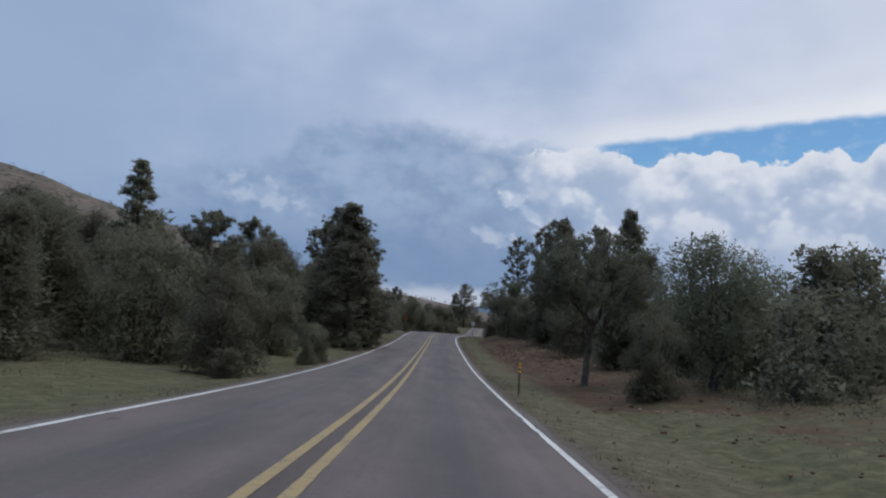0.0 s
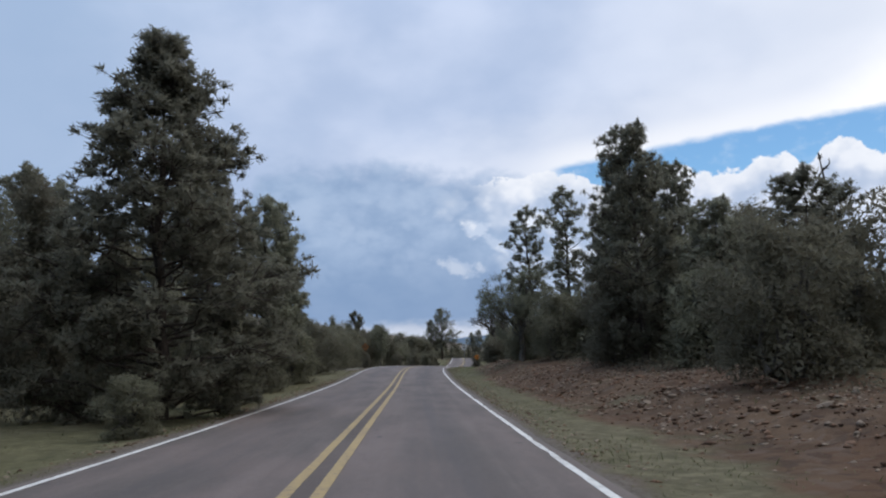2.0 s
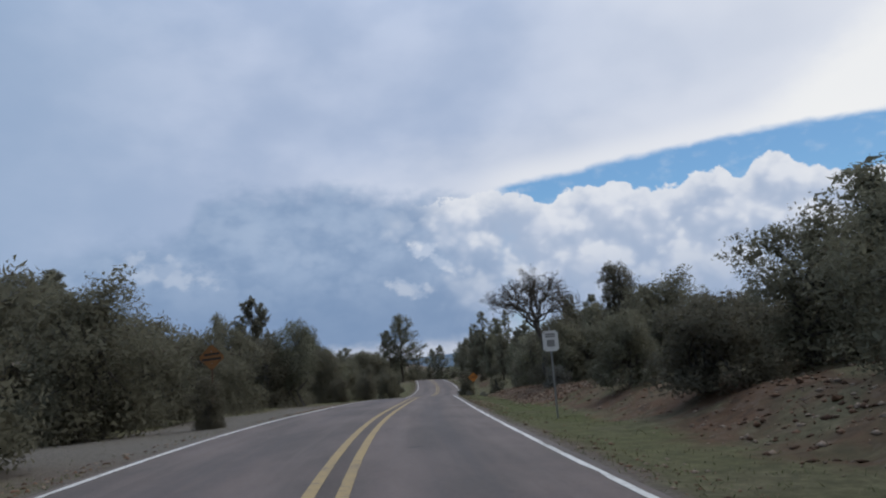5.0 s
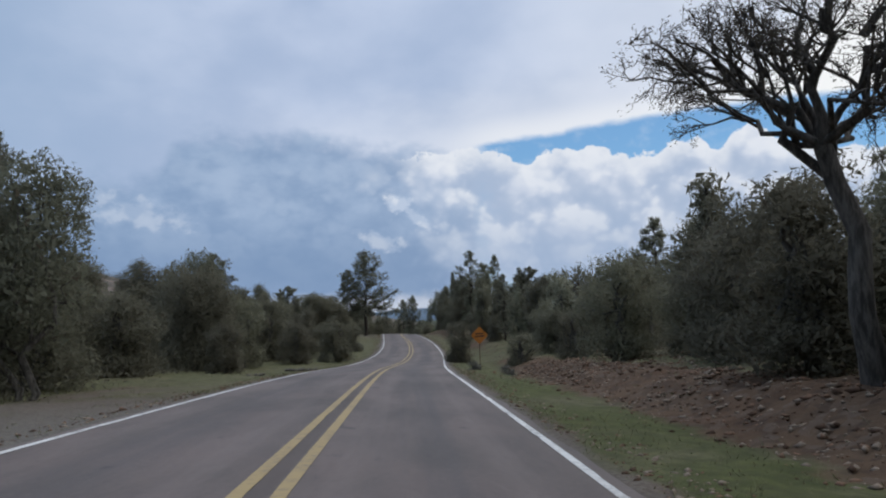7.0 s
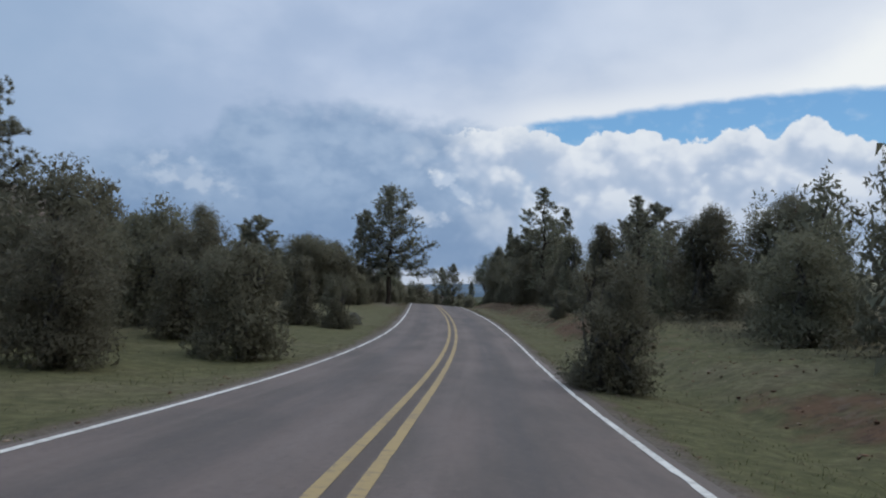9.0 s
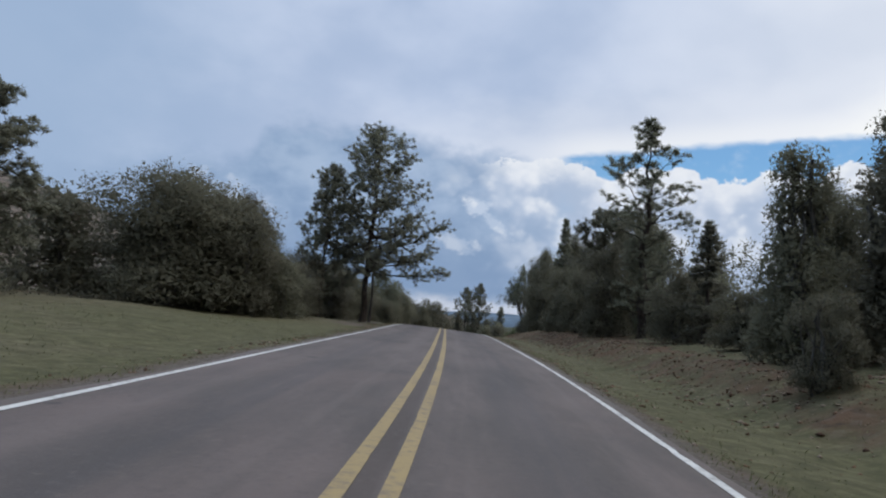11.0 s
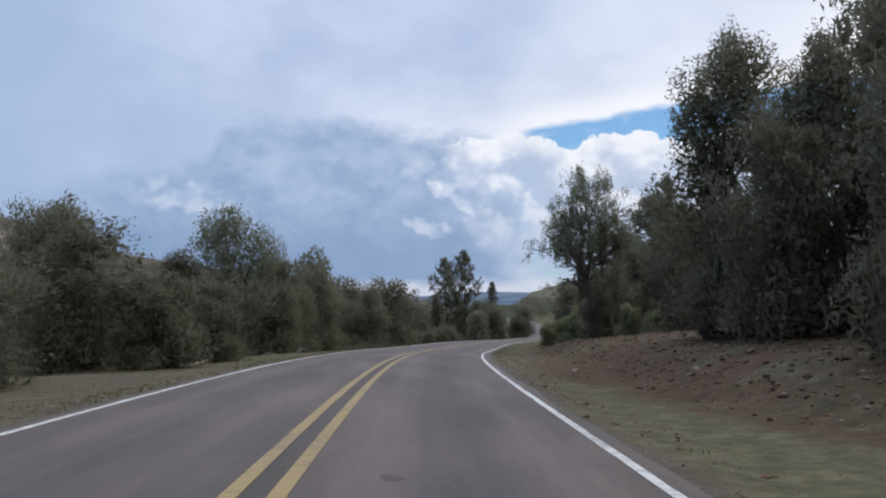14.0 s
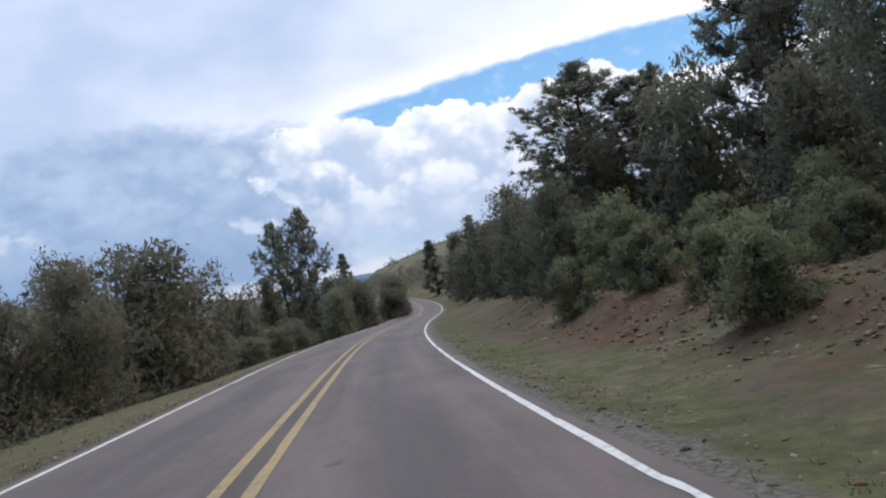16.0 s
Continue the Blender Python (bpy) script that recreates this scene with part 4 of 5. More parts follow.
class Kind:
    """A tree that is built once; the first planting takes the original, later ones copies."""

    def __init__(self, made, close=None, back=None):
        self.root, self.height, self.width, self.used = made[0], made[1], made[2], False
        self.close, self.back = close, back   # finer kind beside the road, plainer kind behind

    def plant(self, x, y, height, width, turn=None, label=""):
        away = abs(x - float(centre_x(y)))
        if self.close and away < (20.0 if self.height > 8 else 13.0) and 5 < y < 340:
            return self.close.plant(x, y, height, width, turn, label)
        if self.back and away > 19:
            return self.back.plant(x, y, height, width, turn, label)
        z = float(ground_z(x, y)) - 0.05
        turn = (x * 37.0 + y * 23.0) % 360 if turn is None else turn
        s = (width / self.width, width / self.width, height / self.height)
        m = pose(x, y, z, 0, 0, turn) @ Matrix.Diagonal((*s, 1))
        if self.used:
            ob = copy_thing(self.root, m)
            ob.matrix_basis = m
        else:
            ob, self.used = self.root, True
            ob.matrix_basis = m
        return tagged(ob, label)

    def top(self, x, y, z_top, width, turn=None, label=""):
        """Planted so that its tip reaches z_top."""
        return self.plant(x, y, z_top - float(ground_z(x, y)), width, turn, label)


JUNIPERS = "junipers along the road"
OAKS = "oaks along the road"
pine_big = Kind(make_pine(11, 15.0, 4.5, 0.25, 84, 17, "dome", 70, 0.02, 0.26, 0.3, 0.026, ((0.27, 0.1, 6.2, 0.05), (0.29, -0.5, 5.2, 0.2), (0.31, 0.5, 5.8, 0.3), (0.36, -0.1, 5.8, 0.4)), "great old ponderosa pine with long low limbs"))
pine_full = Kind(make_pine(12, 11.0, 3.5, 0.03, 110, 15, "cone", 40, 0.0, 0.29, 0.05, 0.05, (), "broad dense pine branching almost to the ground"))
pine_tall = Kind(make_pine(13, 14.0, 2.5, 0.34, 48, 13, "dome", 42, 0.005, 0.27, 0.35, 0.045, (), "slender tall pine with a bare lower trunk"))
pine_open = Kind(make_pine(14, 14.0, 3.2, 0.12, 52, 12, "open", 42, 0.0, 0.26, 0.35, 0.042, (), "thin open pine with a few long limbs"))
pine_back = Kind(make_pine(18, 9.0, 2.6, 0.10, 46, 7, "round", 22, 0.0, 0.42, 0.1, 0.1, (), "pine with a rounded dark crown behind the junipers"))
pine_mid = Kind(make_pine(15, 9.0, 2.7, 0.08, 72, 15, "dome", 36, 0.0, 0.26, 0.15, 0.05, (), "medium pine with a rounded dark crown"), back=pine_back)
pine_cone = Kind(make_pine(16, 9.0, 1.5, 0.06, 54, 10, "cone", 32, 0.0, 0.22, 0.1, 0.05, (), "narrow pointed pine"))
pine_pair = Kind(make_pine(17, 11.0, 3.4, 0.16, 72, 16, "dome", 40, 0.03, 0.27, 0.3, 0.045, (), "pine with a lopsided clumped crown"))
juniper_back = Kind(make_bush("juniper", 27, 5.0, 5.0, JUNIPER, 26, 900, 0.18, 0.05, count=4, stems=2, label="dense dark juniper standing back from the road", group=JUNIPERS))
juniper_near = Kind(make_bush("juniper", 26, 5.0, 5.0, JUNIPER, 34, 2500, 0.1, 0.05, label="dense juniper beside the road, leafy to the ground", group=JUNIPERS))
juniper_column = Kind(make_bush("juniper", 28, 6.0, 4.2, JUNIPER, 36, 3000, 0.093, 0.05, cone=True, label="tall dense juniper with an uneven pointed top", group=JUNIPERS))
juniper_dome = Kind(make_bush("juniper", 21, 5.0, 5.0, JUNIPER, 30, 1350, 0.15, 0.06, count=4, label="dense dark juniper reaching down to the grass", group=JUNIPERS), juniper_near, juniper_back)
juniper_tall = Kind(make_bush("juniper", 22, 6.0, 4.2, JUNIPER, 30, 1500, 0.145, 0.05, cone=True, label="tall dense juniper with an uneven pointed top", group=JUNIPERS), juniper_column, juniper_back)
juniper_wide = Kind(make_bush("juniper", 23, 4.0, 5.0, JUNIPER, 26, 2200, 0.11, 0.10, stems=4, label="wide low juniper with several stems", group=JUNIPERS), None, juniper_back)
juniper_small = Kind(make_bush("juniper", 24, 2.6, 2.5, JUNIPER, 22, 2600, 0.05, 0.06, stems=4, label="small rounded juniper in the grass", group=JUNIPERS))
juniper_great = Kind(make_bush("juniper", 25, 9.5, 6.0, JUNIPER, 46, 6400, 0.1, 0.06, stems=2, label="tall broad juniper above the bank, dense to the ground", group=JUNIPERS))
juniper_big = Kind(make_bush("juniper", 25, 9.5, 6.0, JUNIPER, 46, 2900, 0.14, 0.06, stems=2, label="tall broad juniper, dense and dark to the ground", group=JUNIPERS), juniper_great)
oak_round = Kind(make_bush("oak_tree", 31, 7.0, 6.0, OAK, 28, 2600, 0.125, 0.25, stems=2, airy=1.0, label="round-crowned oak with sky showing through", group=OAKS))
oak_open = Kind(make_oak("oak_tree", 62, 9.0, 3.6, 3.3, -0.7, 0.2, 9, (5, 4, 3), 6.5, 0.115, OAK, GREY_BARK, "open oak with a leaning forked trunk", OAKS))
oak_full = Kind(make_oak("oak_tree", 66, 9.0, 3.0, 3.5, -0.5, 0.27, 13, (5, 4, 3), 5.0, 0.115, OAK, GREY_BARK, "full-crowned oak with a thick forked trunk", OAKS))
oak_dome = Kind(make_bush("oak_tree", 33, 7.0, 8.8, JUNIPER, 64, 7200, 0.125, 0.03, stems=2, label="broad dome-shaped evergreen oak", group=OAKS))
oak_shrub = Kind(make_bush("scrub_oak", 34, 2.6, 3.0, SCRUB, 20, 1600, 0.085, 0.06, stems=4, label="green scrub oak on the bank", category="shrub", group="scrub on the banks", wild=0.14))
grey_shrub = Kind(make_bush("shrub", 35, 0.8, 1.3, SHRUB, 11, 620, 0.045, 0.15, stems=4, label="low grey-green shrub in the grass", category="shrub", group="low shrubs"))
far_wood = [Kind(make_bush("woodland_tree", 41 + i, 6.0, 5.0, (JUNIPER, OAK, PINE)[i], 20, 480, 0.195, 0.06, cone=i == 2, stems=1, count=3, label=l, group="woodland behind the road")) for i, l in enumerate(("dark juniper in the woodland behind the road", "bushy oak in the woodland behind the road", "young conifer in the woodland behind the road"))]

# left side of the road
pine_cone.top(-13.6, 31.6, 6.0, 3.4, label="pointed pine standing above the junipers")
pine_mid.top(-10.1, 30.9, 3.8, 4.2)
juniper_near.top(-6.6, 22.6, 1.3, 3.6)
juniper_small.plant(-5.9, 20.6, 0.95, 1.4)
juniper_small.top(-5.65, 30.8, -0.6, 1.35)
juniper_small.top(-5.6, 33.2, -0.7, 1.5)
juniper_dome.top(-13.0, 40.5, 2.9, 5.6)
juniper_dome.top(-11.8, 35.5, 1.7, 4.8)
juniper_big.top(-17.0, 45.0, 3.4, 7.0)
juniper_near.top(-10.0, 25.0, 2.6, 4.5)
juniper_dome.top(-9.0, 37.5, 2.2, 4.5)
juniper_tall.top(-11.0, 43.0, 3.6, 4.5)
juniper_tall.top(-12.0, 49.0, 4.3, 4.4)
oak_round.top(-14.5, 21.0, 3.0, 6.0)
juniper_big.top(-15.5, 27.0, 3.7, 6.2)
juniper_big.top(-19.0, 32.0, 4.8, 6.6)
juniper_big.top(-16.5, 54.5, 3.9, 6.5)
juniper_tall.top(-12.4, 20.0, 2.6, 5.0)
juniper_dome.top(-14.6, 33.6, 3.7, 6.4)
juniper_dome.top(-12.6, 29.0, 2.7, 5.4)
juniper_big.top(-18.6, 38.0, 4.4, 6.6)
juniper_big.top(-22.0, 40.0, 5.4, 7.4)
juniper_tall.top(-15.5, 38.0, 4.6, 5.4)
oak_round.top(-13.5, 54.0, 5.0, 5.0)
juniper_big.top(-14.5, 62.0, 5.6, 6.4)
pine_mid.top(-19.0, 70.0, 8.0, 7.0)
juniper_dome.top(-12.4, 66.0, 4.2, 5.6)
juniper_tall.top(-11.0, 61.0, 3.6, 4.6)
pine_full.top(-7.5, 55.2, 7.8, 8.2, label="broad dense pine beside the road, branching to the ground")
juniper_small.top(-6.2, 50.0, -1.6, 1.8)
juniper_near.top(-7.3, 60.5, 1.0, 3.6)
pine_mid.top(-9.4, 77.6, 7.9, 5.6)
pine_pair.top(-9.9, 84.5, 8.6, 5.2)
pine_cone.top(-9.7, 83.4, 5.6, 4.4)
juniper_big.top(-14.0, 104.0, 3.0, 7.0)
juniper_big.top(-13.4, 116.0, 2.6, 7.0)
juniper_big.top(-15.0, 126.0, 2.6, 7.0)
pine_mid.top(-12.8, 74.5, 8.3, 5.0)
pine_pair.top(-10.6, 70.5, 9.5, 7.0)
juniper_near.top(-8.2, 70.5, 0.5, 4.0)
juniper_wide.top(-8.6, 80.0, 0.2, 4.4)
juniper_dome.top(-9.0, 92.0, 1.2, 5.6)
juniper_wide.top(-9.0, 102.0, 1.0, 5.6)
juniper_dome.top(-9.6, 112.0, 1.8, 6.0)
juniper_wide.top(-10.5, 121.0, 1.2, 5.8)
juniper_dome.top(-10.4, 130.0, 1.3, 5.8)
juniper_dome.top(-10.0, 137.0, 2.2, 5.6)
oak_round.top(-7.0, 145.0, 2.4, 4.8)
pine_cone.top(-14.0, 120.0, 3.2, 3.4)
pine_mid.top(-10.8, 150.4, 4.8, 4.2)
juniper_tall.top(-15.5, 160.0, 4.6, 3.6)
juniper_dome.top(-9.0, 144.5, 1.6, 5.4)
juniper_dome.top(-8.4, 150.0, 0.7, 5.0)
juniper_dome.top(-8.8, 160.0, -0.2, 5.6)
juniper_dome.top(-11.6, 158.0, 0.6, 6.0)
juniper_tall.top(-11.5, 156.0, 2.2, 4.6)
oak_round.top(-9.4, 180.5, 3.3, 5.6)
oak_dome.top(-6.6, 167.5, 1.2, 6.0, label="bushy evergreen oak at the edge of the meadow")
juniper_wide.top(-4.6, 163.0, -2.2, 2.6)
pine_pair.top(-10.0, 190.7, 3.8, 5.0)
juniper_dome.top(-8.0, 184.5, 0.9, 4.8)
juniper_tall.top(-8.6, 200.0, 1.4, 5.0)
juniper_dome.top(-9.0, 207.0, 0.9, 5.4)
juniper_dome.top(-9.4, 214.0, 1.2, 5.6)
juniper_dome.top(-9.0, 172.0, 1.6, 5.2)
juniper_big.top(-13.0, 167.0, 2.0, 6.0)
juniper_big.top(-12.4, 177.0, 2.4, 6.0)
juniper_big.top(-11.8, 186.0, 1.6, 6.4)
juniper_dome.top(-13.6, 162.0, 0.8, 5.6)
juniper_small.top(-6.3, 112.6, -1.5, 1.5)
juniper_near.top(-5.4, 175.0, 0.0, 4.6)
juniper_dome.top(-5.0, 187.0, 0.4, 5.4)
juniper_dome.top(-2.2, 192.5, -0.8, 4.4)
juniper_dome.top(-4.9, 196.0, 0.2, 5.0)
juniper_wide.top(0.6, 186.5, -2.1, 4.0)
juniper_dome.top(-2.2, 181.0, -1.9, 3.6)
oak_dome.top(-2.9, 241.5, 2.5, 12.4)
juniper_dome.top(2.4, 242.8, -1.5, 3.6)
juniper_big.top(-1.6, 243.5, 1.7, 6.6)
juniper_dome.top(0.4, 241.0, 1.0, 5.0)
juniper_dome.top(1.4, 248.0, -1.2, 5.0)
juniper_dome.top(-1.0, 249.0, -0.4, 5.6)
pine_mid.top(-6.3, 228.8, 2.8, 5.6)
juniper_big.top(-0.6, 245.0, 2.0, 5.6)
juniper_big.top(-1.2, 253.0, 1.4, 5.6)
juniper_dome.top(1.0, 258.0, 0.2, 4.6)
juniper_dome.top(-9.0, 241.0, 0.9, 7.0)
juniper_dome.top(-10.6, 234.0, 0.4, 6.6)
juniper_dome.top(-6.0, 247.0, 1.0, 6.4)
juniper_big.top(-9.3, 222.5, 3.0, 5.4)
juniper_small.top(2.4, 204.0, -2.5, 2.6)
juniper_tall.top(0.2, 205.5, -1.6, 3.4)
grey_shrub.plant(3.0, 208.0, 0.75, 1.7)
grey_shrub.plant(-1.0, 206.0, 0.7, 1.3)
pine_big.top(5.5, 260.6, 10.6, 9.6, turn=0)
pine_pair.top(2.1, 260.5, 7.0, 6.2)
juniper_near.top(1.0, 253.0, -1.2, 4.2)
juniper_dome.top(2.4, 267.0, -0.6, 5.0)
juniper_dome.top(-2.0, 262.0, 0.0, 5.0)
juniper_dome.top(-3.0, 270.0, 0.6, 5.4)
juniper_wide.top(0.5, 268.0, -0.8, 5.0)
juniper_near.top(4.2, 281.0, -1.2, 4.6)
juniper_dome.top(3.8, 289.0, -0.4, 6.0)
juniper_wide.top(6.4, 288.0, -2.4, 3.4)
juniper_dome.top(2.2, 276.0, -0.4, 4.6)
oak_dome.top(1.5, 281.0, 1.0, 7.4)
oak_round.top(5.4, 303.9, 1.7, 5.6)
juniper_near.top(6.0, 296.0, -2.0, 3.8)
juniper_dome.top(6.4, 310.0, -1.6, 4.6)
oak_dome.top(-1.7, 299.5, 1.8, 6.0)
juniper_dome.top(8.0, 321.1, 0.2, 5.4)
juniper_big.top(3.1, 301.6, -0.7, 5.0)
juniper_dome.top(6.3, 311.2, 0.3, 4.6)
juniper_dome.top(11.5, 338.8, -1.3, 5.0)
juniper_dome.top(6.2, 335.3, 2.0, 7.0)
juniper_near.top(8.4, 326.0, -1.3, 5.0)
juniper_dome.top(9.0, 337.0, -2.2, 6.0)
oak_dome.top(6.4, 317.0, -1.2, 5.6)
juniper_tall.top(5.0, 322.0, 0.0, 5.6)
juniper_dome.top(14.6, 356.0, -1.6, 7.0)
juniper_dome.top(8.0, 356.0, 0.4, 8.0)
juniper_dome.top(18.0, 380.0, -2.6, 7.0)
juniper_dome.top(10.0, 375.0, -0.6, 9.0)
juniper_dome.top(1.0, 345.0, 1.4, 8.0)
juniper_tall.top(22.0, 396.0, -1.6, 7.0)
juniper_dome.top(35.0, 412.0, -3.0, 7.0)
juniper_wide.top(38.0, 402.0, -5.6, 6.0)
juniper_dome.top(43.0, 424.0, -4.2, 7.0)
juniper_dome.top(13.4, 347.7, -0.2, 8.6)
juniper_wide.top(18.0, 352.0, -6.6, 3.2)
juniper_dome.top(20.2, 362.0, -6.5, 3.6)
juniper_wide.top(22.0, 373.0, -6.4, 4.2)
juniper_dome.top(28.0, 385.0, -4.4, 5.6)
juniper_dome.top(32.0, 393.0, -4.2, 6.0)
pine_pair.top(24.6, 404.0, 5.2, 7.2)
pine_pair.top(28.4, 405.0, 6.6, 7.4, turn=200)
juniper_dome.top(31.0, 410.0, -2.2, 7.0)
pine_cone.top(39.6, 445.8, 2.0, 6.0)

# right side of the road
oak_open.top(6.1, 31.2, 3.7, 5.0, label="open oak with a thick trunk beside the ditch")
oak_round.top(10.4, 27.6, 3.6, 5.2)
juniper_dome.top(12.8, 31.0, 2.6, 5.4)
juniper_small.top(7.1, 24.4, 0.5, 2.6)
juniper_dome.top(12.6, 36.0, 2.4, 5.0)
juniper_tall.top(16.0, 31.0, 3.8, 5.6)
juniper_tall.top(19.5, 35.0, 4.4, 6.0)
juniper_dome.top(20.4, 30.0, 2.8, 5.0)
juniper_near.top(10.2, 42.4, 1.6, 4.2)
pine_full.top(10.4, 41.6, 6.4, 4.4)
juniper_near.top(9.9, 55.0, 2.4, 5.6)
juniper_dome.top(13.4, 58.0, 3.0, 5.4)
pine_mid.top(14.6, 62.0, 5.0, 5.0)
pine_mid.top(13.4, 67.5, 5.0, 4.6)
juniper_big.top(15.4, 70.0, 5.0, 6.0)
pine_mid.top(10.9, 71.7, 9.9, 6.0, label="full pine above the rocky bank")
juniper_dome.top(12.0, 66.0, 2.0, 5.0)
juniper_tall.top(15.2, 73.0, 4.6, 5.6)
juniper_tall.top(18.0, 78.0, 5.4, 6.0)
juniper_dome.top(15.0, 63.5, 3.6, 5.4)
juniper_dome.top(10.2, 74.0, 3.2, 5.6)
juniper_big.top(14.0, 76.5, 5.4, 6.2)
pine_full.top(13.2, 81.5, 10.4, 6.0, label="dense dark pine above the rocky bank")
pine_mid.top(17.0, 84.0, 11.0, 6.0)
juniper_tall.top(13.5, 84.0, 4.2, 5.0)
pine_tall.top(9.35, 97.9, 10.75, 4.6)
pine_tall.top(12.1, 95.0, 11.75, 4.8, turn=140)
pine_open.top(15.7, 96.1, 10.2, 5.0)
oak_full.top(7.6, 93.0, 4.4, 6.4, label="full-crowned oak in front of tall pines")
juniper_near.top(8.2, 94.6, 0.4, 4.4)
juniper_dome.top(9.6, 88.0, 3.0, 5.6)
juniper_big.top(13.0, 87.5, 4.0, 5.6)
juniper_big.top(14.0, 101.0, 3.0, 6.2)
juniper_tall.top(18.0, 95.0, 4.2, 6.0)
juniper_big.top(19.0, 104.0, 4.0, 6.6)
juniper_dome.top(10.5, 107.5, 1.8, 5.4)
juniper_tall.top(14.5, 110.0, 3.4, 5.6)
juniper_dome.top(9.0, 101.0, 1.2, 5.0)
juniper_dome.top(12.0, 90.0, 2.4, 5.6)
juniper_wide.top(6.8, 106.0, -0.6, 4.0)
juniper_wide.top(7.4, 114.0, -0.4, 3.4)
juniper_big.top(23.5, 86.0, 8.4, 7.0)
juniper_tall.top(12.1, 127.2, 3.0, 4.6)
juniper_dome.top(12.4, 122.0, 1.8, 6.0)
juniper_dome.top(15.2, 131.0, 1.4, 5.6)
pine_mid.top(20.5, 145.6, 2.9, 4.0)
juniper_tall.top(16.4, 153.0, 3.4, 5.0)
juniper_dome.top(13.2, 155.5, 0.6, 4.6)
juniper_dome.top(13.8, 146.5, 1.4, 4.8)
juniper_tall.top(12.2, 134.4, -0.2, 4.4)
juniper_dome.top(11.6, 140.0, 1.2, 5.6)
juniper_tall.top(14.5, 140.0, 1.6, 4.6)
juniper_big.top(17.2, 136.0, 1.4, 6.4)
juniper_big.top(18.0, 150.0, 2.4, 6.6)
juniper_big.top(17.4, 143.0, 1.9, 6.4)
juniper_big.top(19.6, 160.0, 2.6, 6.6)
juniper_near.top(14.2, 136.5, 0.6, 5.2)
juniper_near.top(10.7, 133.8, 0.5, 4.0)
juniper_near.top(15.4, 149.5, 0.8, 5.2)
grey_shrub.plant(9.4, 131.8, 1.2, 2.0)
juniper_big.top(21.0, 172.0, 1.6, 6.4)
juniper_big.top(24.9, 208.0, 2.6, 7.0)
juniper_big.top(29.6, 191.0, 1.4, 7.4)
juniper_big.top(23.0, 196.0, 1.6, 6.6)
pine_mid.top(29.0, 186.2, 6.1, 6.2)
pine_open.top(33.5, 184.0, 6.2, 5.0)
juniper_wide.top(17.0, 178.0, -1.6, 4.6)
juniper_dome.top(20.0, 190.0, -0.4, 5.0)
juniper_small.top(10.3, 182.0, -2.4, 3.2, label="rounded blue-green juniper at the road's edge")
juniper_small.top(11.9, 168.0, -3.2, 2.7)
grey_shrub.plant(9.2, 160.0, 0.6, 1.0)
grey_shrub.plant(8.2, 163.5, 0.5, 0.9)
juniper_small.top(14.0, 164.0, -1.8, 3.0)
pine_open.top(19.4, 205.5, 2.6, 3.6)
juniper_dome.top(18.6, 207.6, -1.9, 3.0)
pine_mid.top(26.5, 221.7, 4.4, 5.8)
juniper_big.top(24.4, 229.5, 2.2, 6.0)
pine_mid.top(27.4, 229.0, 3.8, 5.4)
juniper_tall.top(22.9, 223.0, 2.8, 5.4)
juniper_tall.top(20.4, 224.0, 1.9, 4.2)
pine_open.top(23.0, 246.4, 9.2, 7.6)
juniper_dome.top(21.2, 248.4, 1.8, 4.6)
pine_cone.top(22.6, 236.0, 1.2, 2.6)
juniper_near.top(21.6, 256.0, 0.8, 4.6)
juniper_near.top(24.6, 252.6, 1.2, 4.8)
juniper_dome.top(22.6, 238.5, -0.4, 4.6)
juniper_dome.top(22.4, 231.5, -1.8, 4.0)
juniper_dome.top(25.0, 241.0, -0.6, 5.0)
juniper_small.top(18.0, 218.4, -2.85, 1.9, label="small upright juniper standing alone on the bank")
pine_mid.top(35.3, 284.6, 11.6, 6.4)
pine_open.top(38.3, 274.4, 8.1, 5.6)
pine_mid.top(24.2, 261.0, 5.8, 6.6)
juniper_big.top(26.8, 256.5, 4.6, 6.4)
juniper_dome.top(21.8, 264.5, 1.6, 4.6)
pine_cone.top(24.8, 279.0, 7.6, 3.2)
juniper_dome.top(22.4, 276.0, 2.8, 5.0)
juniper_near.top(23.4, 283.0, 1.6, 4.4)
juniper_big.top(27.6, 276.0, 4.6, 6.0)
pine_mid.top(31.7, 280.0, 9.5, 5.6)
juniper_big.top(26.0, 281.0, 6.4, 5.4)
juniper_big.top(24.4, 287.6, 5.2, 6.6)
juniper_big.top(25.6, 284.6, 4.0, 5.6)
juniper_big.top(28.0, 285.0, 5.8, 6.6, turn=90)
oak_full.top(25.6, 308.4, 4.2, 4.7, turn=0, label="open oak with a thick leaning trunk above the bank")
oak_round.top(30.6, 307.0, 1.7, 5.0)
pine_mid.top(34.0, 313.0, 1.4, 5.0)
pine_mid.top(36.5, 318.0, 3.2, 6.0)
juniper_dome.top(28.6, 314.5, -0.5, 5.0)
juniper_tall.top(31.5, 318.0, 0.3, 5.0)
juniper_dome.top(36.0, 333.0, 1.4, 6.6)
juniper_near.top(27.3, 297.8, 0.9, 4.8)
juniper_dome.top(30.9, 302.0, 2.5, 5.4)
juniper_near.top(25.6, 307.3, -2.5, 3.2)
oak_shrub.top(25.3, 311.8, -4.2, 2.4)
juniper_near.top(29.8, 306.5, 1.0, 4.4)
oak_shrub.top(25.9, 303.0, -3.7, 1.9)
oak_shrub.top(27.2, 302.4, -4.2, 1.9)
oak_shrub.top(28.4, 305.0, -3.6, 2.8)
oak_shrub.top(26.4, 308.6, -4.1, 2.2)
